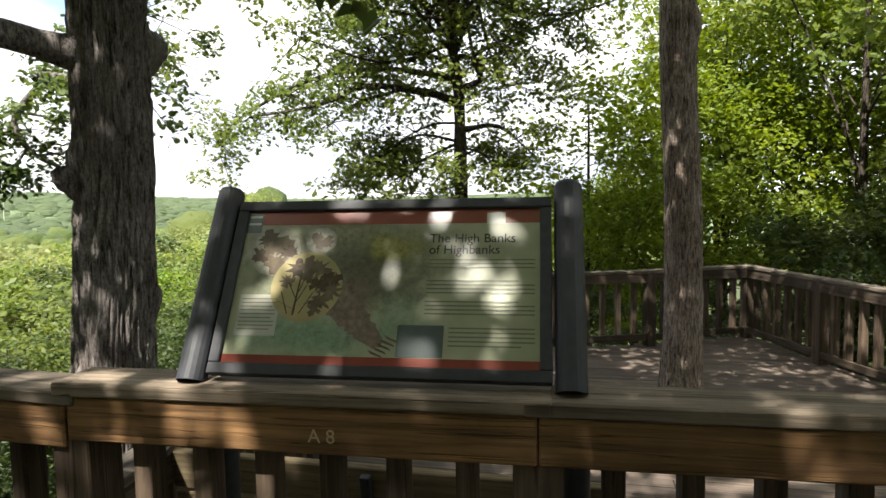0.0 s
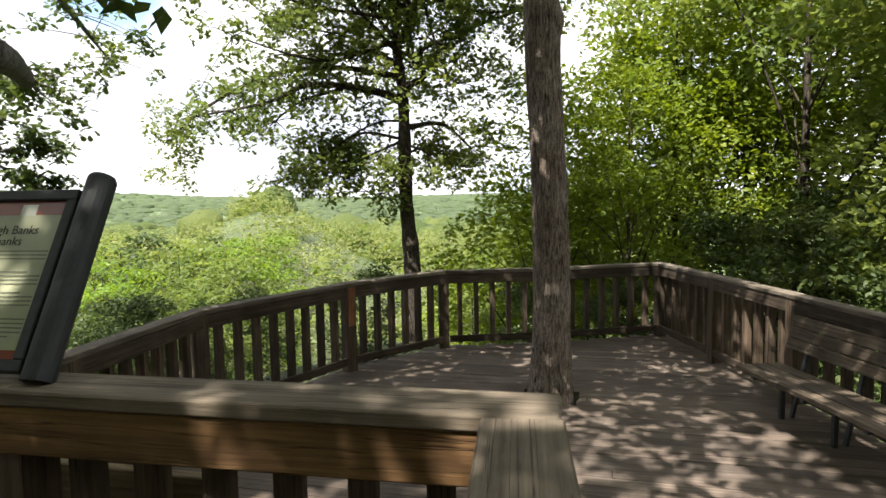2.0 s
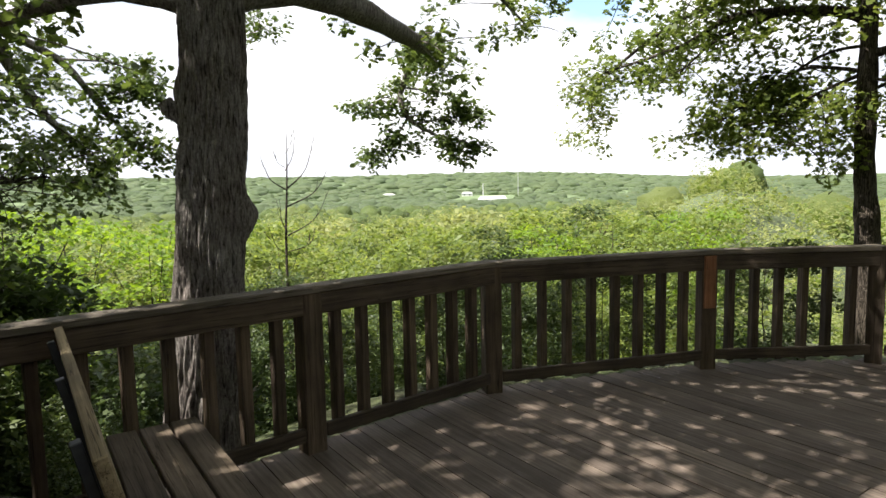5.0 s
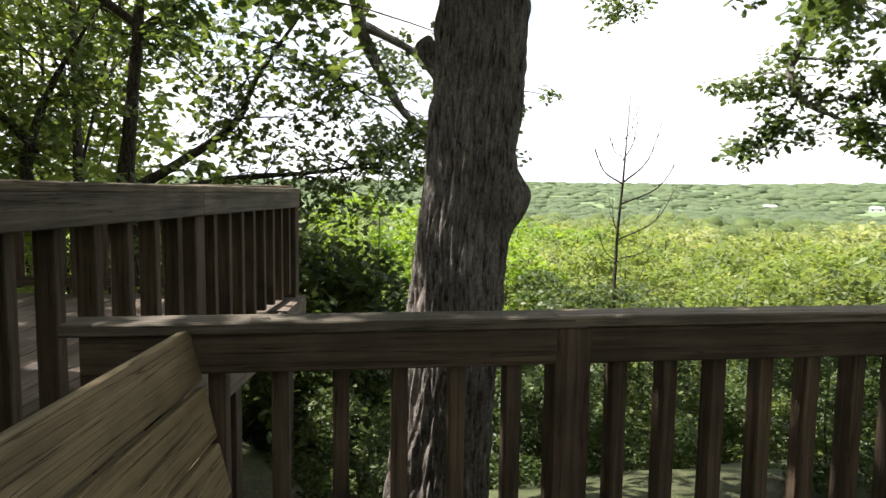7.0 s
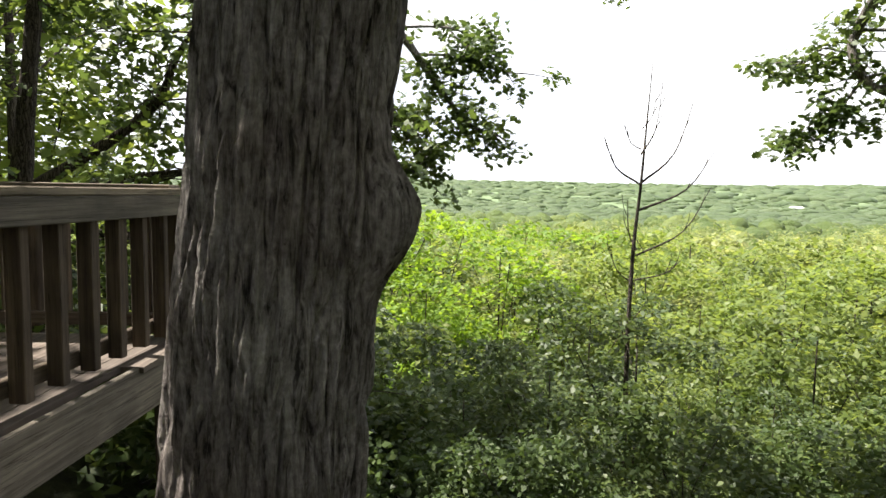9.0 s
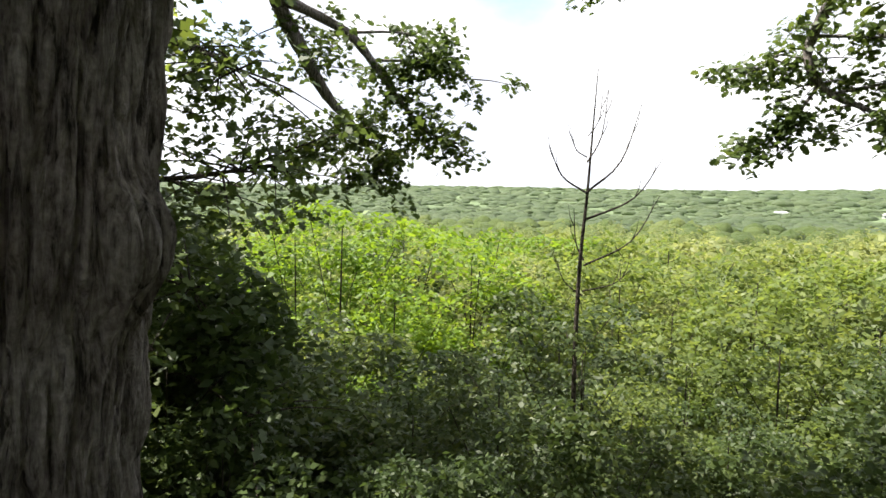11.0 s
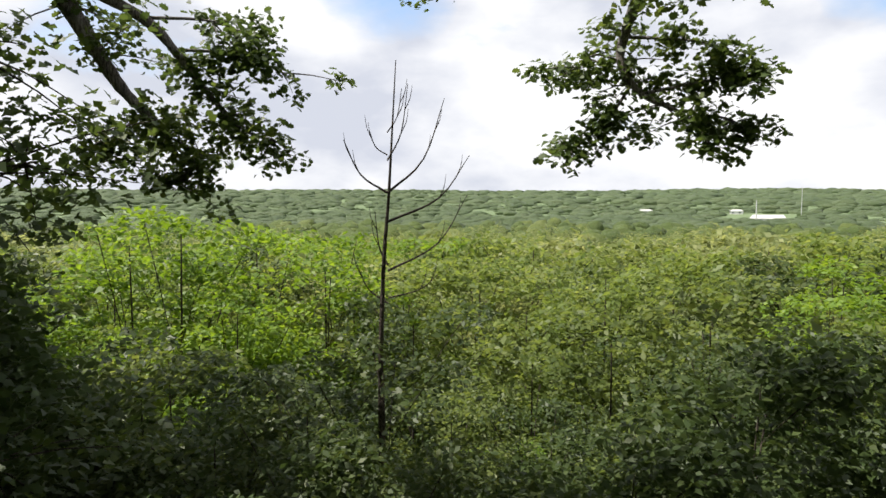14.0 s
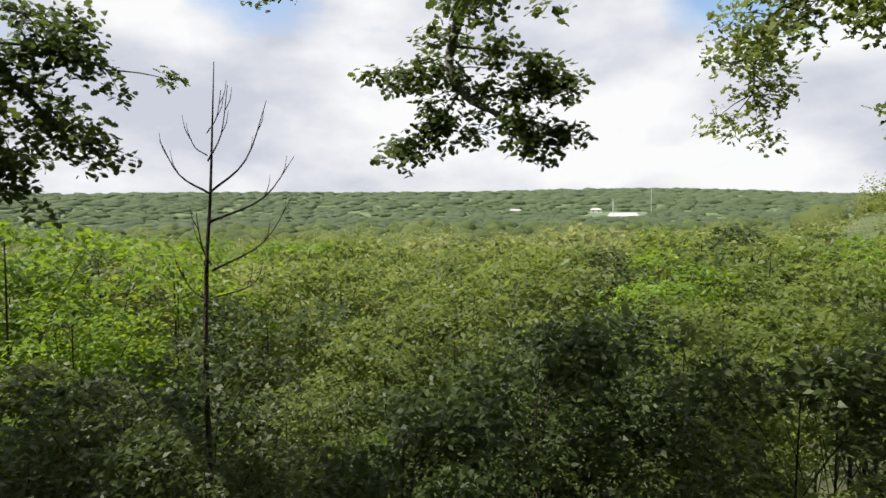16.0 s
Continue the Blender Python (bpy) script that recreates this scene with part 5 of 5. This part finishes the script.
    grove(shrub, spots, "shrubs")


woods()


# ---------------------------------------------------------------- far buildings
def far_buildings():
    white = plain_mat("white_render", (0.62, 0.62, 0.6), 0.7, 0, 0.08, 0.3)
    roof = plain_mat("grey_roof", (0.4, 0.4, 0.39), 0.7, 0, 0.15, 0.3)
    pane = plain_mat("dark_pane", (0.05, 0.06, 0.07), 0.2, 0, 0.1)
    steel = plain_mat("pale_steel", (0.6, 0.6, 0.6), 0.5, 0.3, 0.05)
    d0 = Vector((-0.719, 0.695)).normalized()
    side = Vector((d0.y, -d0.x))

    def at(dist, off):
        p = d0 * dist + side * off
        return Vector((-3.2 + p.x, 3.8 + p.y))

    def mast(dist, off, z0, z1, r, label):
        p = at(dist, off)
        V, F = tube_np([(p.x, p.y, z0), (p.x, p.y, z1)], [r, r * 0.7], 8)
        tagged(mesh_np("mast", V, F, steel), label, "mast")

    mast(575, 0, -20, 4.0, 0.55, "tall slim white mast above the far trees")
    mast(640, 36, -20, 17, 0.3, "thin grey lattice mast on the far hill")

    def hall(dist, off, w, dep, z0, z1, name, label):
        p = at(dist, off)
        rz = math.degrees(math.atan2(side.y, side.x))
        h = thing(name, label, "building", at=(p.x, p.y, z0), rz=rz)
        part("wall", box_bm(-w / 2, w / 2, -dep / 2, dep / 2, -12, z1 - z0, 0), white, h)
        bm = bmesh.new()
        hh = (z1 - z0)
        vs = [bm.verts.new(v) for v in ((-w / 2 - .5, -dep / 2 - .5, hh), (w / 2 + .5, -dep / 2 - .5, hh), (w / 2 + .5, dep / 2 + .5, hh), (-w / 2 - .5, dep / 2 + .5, hh), (-w / 2 + 2, 0, hh + dep * .22), (w / 2 - 2, 0, hh + dep * .22))]
        for f in ((0, 1, 5, 4), (2, 3, 4, 5), (1, 2, 5), (3, 0, 4), (3, 2, 1, 0)):
            bm.faces.new([vs[i] for i in f])
        part("roof", bm, roof, h)
        n = max(2, int(w / 5))
        for i in range(n):
            x = -w / 2 + w * (i + 0.5) / n
            part("window", box_bm(x - 0.8, x + 0.8, -dep / 2 - 0.06, -dep / 2 + 0.1, hh - 2.2, hh - 0.9, 0), pane, h)

    hall(590, 9, 27, 14, -13.5, -11.2, "white_hall", "long low white building among far trees")
    hall(700, -18, 12, 8, -10, -6.6, "white_house", "white house on the far hill among trees")
    hall(720, -110, 14, 8, -10, -7.0, "white_house", "pale house on the far hill among trees")


far_buildings()


# ---------------------------------------------------------------- decks, board by board
UNIT_BOARD = None


def deck_board(parent, x, y, z, length, width, rz, name="deck_board"):
    """Boards share one mesh of unit length."""
    global UNIT_BOARD
    if UNIT_BOARD is None:
        bm = box_bm(0, 1, -0.5, 0.5, -1, 0, 0)
        UNIT_BOARD = bpy.data.meshes.new("deck_board")
        bm.to_mesh(UNIT_BOARD)
        bm.free()
        UNIT_BOARD.materials.append(WOOD_DECK_WORLD)
    ob = new(name, UNIT_BOARD)
    ob.parent = parent
    ob.matrix_basis = pose(x, y, z, 0, 0, rz) @ Matrix.Diagonal((length, width, 0.036, 1))
    return ob


def deck_mat():
    """Grey-brown deck boards; the grain follows the boards' common direction."""
    m, nt, bsdf, nodes, L = mat("deck_boards")
    geo = nodes.new("ShaderNodeNewGeometry")
    rot = nodes.new("ShaderNodeMapping")
    rot.inputs["Rotation"].default_value = (0, 0, radians(-UANG))
    mp = nodes.new("ShaderNodeMapping")
    mp.inputs["Scale"].default_value = (1.3, 42.0, 8.0)
    L(geo.outputs["Position"], rot.inputs["Vector"])
    L(rot.outputs["Vector"], mp.inputs["Vector"])
    info = nodes.new("ShaderNodeObjectInfo")
    g = noise_node(nodes, L, mp.outputs["Vector"], 1.0, 6.0, 0.7)
    blotch = noise_node(nodes, L, geo.outputs["Position"], 1.7, 5.0, 0.65)
    cr = ramp(nodes, [(0.28, (0.06, 0.046, 0.038)), (0.5, (0.125, 0.10, 0.085)), (0.75, (0.21, 0.175, 0.15))])
    L(g.outputs["Fac"], cr.inputs["Fac"])
    rr = ramp(nodes, [(0.0, (0.7, 0.7, 0.7)), (1.0, (1.2, 1.18, 1.15))])
    L(info.outputs["Random"], rr.inputs["Fac"])
    br = ramp(nodes, [(0.3, (0.65, 0.63, 0.6)), (0.7, (1.15, 1.15, 1.15))])
    L(blotch.outputs["Fac"], br.inputs["Fac"])
    last = cr.outputs["Color"]
    for o in (rr, br):
        mx = nodes.new("ShaderNodeMixRGB")
        mx.blend_type = "MULTIPLY"
        mx.inputs["Fac"].default_value = 1.0
        L(last, mx.inputs["Color1"])
        L(o.outputs["Color"], mx.inputs["Color2"])
        last = mx.outputs["Color"]
    L(last, bsdf.inputs["Base Color"])
    bsdf.inputs["Roughness"].default_value = 0.8
    bsdf.inputs["Specular IOR Level"].default_value = 0.25
    bump = nodes.new("ShaderNodeBump")
    bump.inputs["Strength"].default_value, bump.inputs["Distance"].default_value = 0.6, 0.004
    L(g.outputs["Fac"], bump.inputs["Height"])
    L(bump.outputs["Normal"], bsdf.inputs["Normal"])
    return m


WOOD_DECK_WORLD = deck_mat()


def spans(poly, c, ax, ay):
    """Where the line ay = c crosses a polygon, in the boards' own axes."""
    xs = []
    for (a, b) in zip(poly, poly[1:] + poly[:1]):
        ya, yb = a.dot(ay) - c, b.dot(ay) - c
        if (ya > 0) != (yb > 0):
            t = ya / (ya - yb)
            xs.append((a.lerp(b, t)).dot(ax))
    xs.sort()
    return list(zip(xs[::2], xs[1::2]))


def lay_deck(parent, poly, z, pitch=0.142, hole=None, max_len=4.8):
    ax = -UDIR
    ay = Vector((-ax.y, ax.x))
    lo, hi = min(p.dot(ay) for p in poly), max(p.dot(ay) for p in poly)
    r = random.Random(3)
    c = lo + pitch / 2
    while c < hi:
        for x0, x1 in spans(poly, c, ax, ay):
            cuts = [x0]
            if x1 - x0 > max_len:
                k = math.ceil((x1 - x0) / max_len)
                cuts += [x0 + (x1 - x0) * (i + r.uniform(-.2, .2)) / k for i in range(1, k)]
            cuts.append(x1)
            segs = list(zip(cuts, cuts[1:]))
            if hole:
                hx, hy, hr = hole[0].dot(ax), hole[0].dot(ay), hole[1]
                dy = abs(c - hy) - pitch * 0.5
                if dy < hr:
                    half = math.sqrt(hr * hr - max(0, dy) ** 2)
                    out = []
                    for s0, s1 in segs:
                        if s0 < hx - half < s1:
                            out.append((s0, hx - half))
                            s0 = max(s0, hx + half)
                            if s0 < s1:
                                out.append((s0, s1))
                        elif s0 < hx + half < s1:
                            out.append((hx + half, s1))
                        elif not (s0 > hx - half and s1 < hx + half):
                            out.append((s0, s1))
                    segs = out
            for s0, s1 in segs:
                if s1 - s0 > 0.05:
                    p = ax * (s0 + 0.003) + ay * c
                    deck_board(parent, p.x, p.y, z + r.uniform(-.002, .002), s1 - s0 - 0.006, pitch - 0.006, UANG)
        c += pitch


def build_decks():
    side = Vector((-UDIR.y, UDIR.x))
    if side.y > 0:
        side = -side
    low = thing("deck_floor", "grey-brown weathered plank floor of the lower lookout deck", "deck", kind="structure")
    poly = [C + Vector((0.12, -0.35)), C - side * 0.12, K - side * 0.12, PW - side * 0.02 + Vector((-0.1, 0)), P0 + Vector((-.1, 0)), P1 + Vector((-.1, 0.04)), P2 + Vector((-.08, .08)), P3 + Vector((-.05, .1)), P4 + Vector((0, .1)), P5 + Vector((.1, .1)),
            R1 + Vector((.1, 0)), R2 + Vector((.1, 0)), R3 + Vector((.1, 0)), R0 + Vector((.1, 0))]
    lay_deck(low, poly, 0.0, hole=(Vector((0.20, 4.93)), 0.285))
    for a, b in zip(poly[3:], poly[4:]):
        board("rim_joist", a, b, -0.04, 0.04, 0.24, WOOD_RAIL, low)
    up = thing("upper_deck_floor", "weathered plank floor of the raised platform", "deck", kind="structure")
    q = [C - side * 0.10, K - side * 0.10, E - side * 0.10, E + side * 4.0, Vector((1.9, -6.0)), Vector((1.9, -0.95)), Vector((0.2, -0.95)), Vector((0.2, 0.0))]
    lay_deck(up, q, UP, pitch=0.142)
    board("fascia", C - side * 0.125, K - side * 0.125, UP - 0.002, 0.04, 0.30, WOOD_CAP, up)
    board("fascia", K - side * 0.125, E - side * 0.125 + UDIR * 0.03, UP - 0.002, 0.04, 0.30, WOOD_CAP, up)
    board("fascia", E - side * 0.125 + UDIR * 0.03, E + side * 4.0, UP - 0.002, 0.04, 0.30, WOOD_CAP, up)
    board("skirt", C + side * 0.02, C + UDIR * 3.1 + side * 0.02, UP - 0.31, 0.03, 0.19, WOOD_RAIL, up)
    for s in (3.4, 5.2, 6.95):
        p = C + UDIR * s + side * 0.05
        upright("pier", p.x, p.y, -3.2, UP - 0.05, 0.14, 0.14, UANG, WOOD_POST, up)
    board("header_joist", Vector((0.2, -0.98)), Vector((1.9, -0.98)), UP - 0.046, 0.14, 0.10, WOOD_RAIL, up)
    board("header_joist", Vector((0.2, -0.30)), Vector((1.9, -0.30)), -0.046, 0.16, 0.10, WOOD_RAIL, low)
    steps = thing("steps", "two weathered timber steps between the platforms", "steps", kind="structure")
    for i, (y0, y1, z) in enumerate(((-0.95, -0.65, 0.333), (-0.65, -0.35, 0.167))):
        part("tread", box_bm(0.24, 1.9, y0, y1 + 0.02, z - 0.04, z, 0.006), WOOD_DECK, steps)
        part("riser", box_bm(0.24, 1.9, y1 - 0.03, y1 - 0.005, z - 0.165, z - 0.041, 0.003), WOOD_RAIL, steps)


build_decks()


# ---------------------------------------------------------------- carved marks on the rails
def carved(text, x, y, z, rx, rz, size, material, label):
    cu = bpy.data.curves.new("carving", "FONT")
    cu.body, cu.size, cu.extrude = text, size, 0.0006
    cu.materials.append(material)
    ob = new("carving", cu)
    place(ob, x, y, z, rz, rx)
    return tagged(ob, label, "carving")


PALE_CUT = plain_mat("pale_cut_wood", (0.45, 0.33, 0.2), 0.8, 0, 0.2, 60.0)
DARK_INK = plain_mat("dark_scribble", (0.02, 0.018, 0.016), 0.8, 0, 0.2, 60.0)
face_y = 0.045 + 0.044 * 1.9 - 0.087
carved("A 8", -1.99, face_y + 0.003, RAIL_UP - 0.14, 90, -2.5, 0.055, PALE_CUT, "letter A and figure 8 scratched pale into the brown rail board")
carved("Cin", -2.93, 1.05, RAIL_LOW + 0.0012, 0, 88, 0.05, DARK_INK, "dark initials scribbled on the grey rail cap")
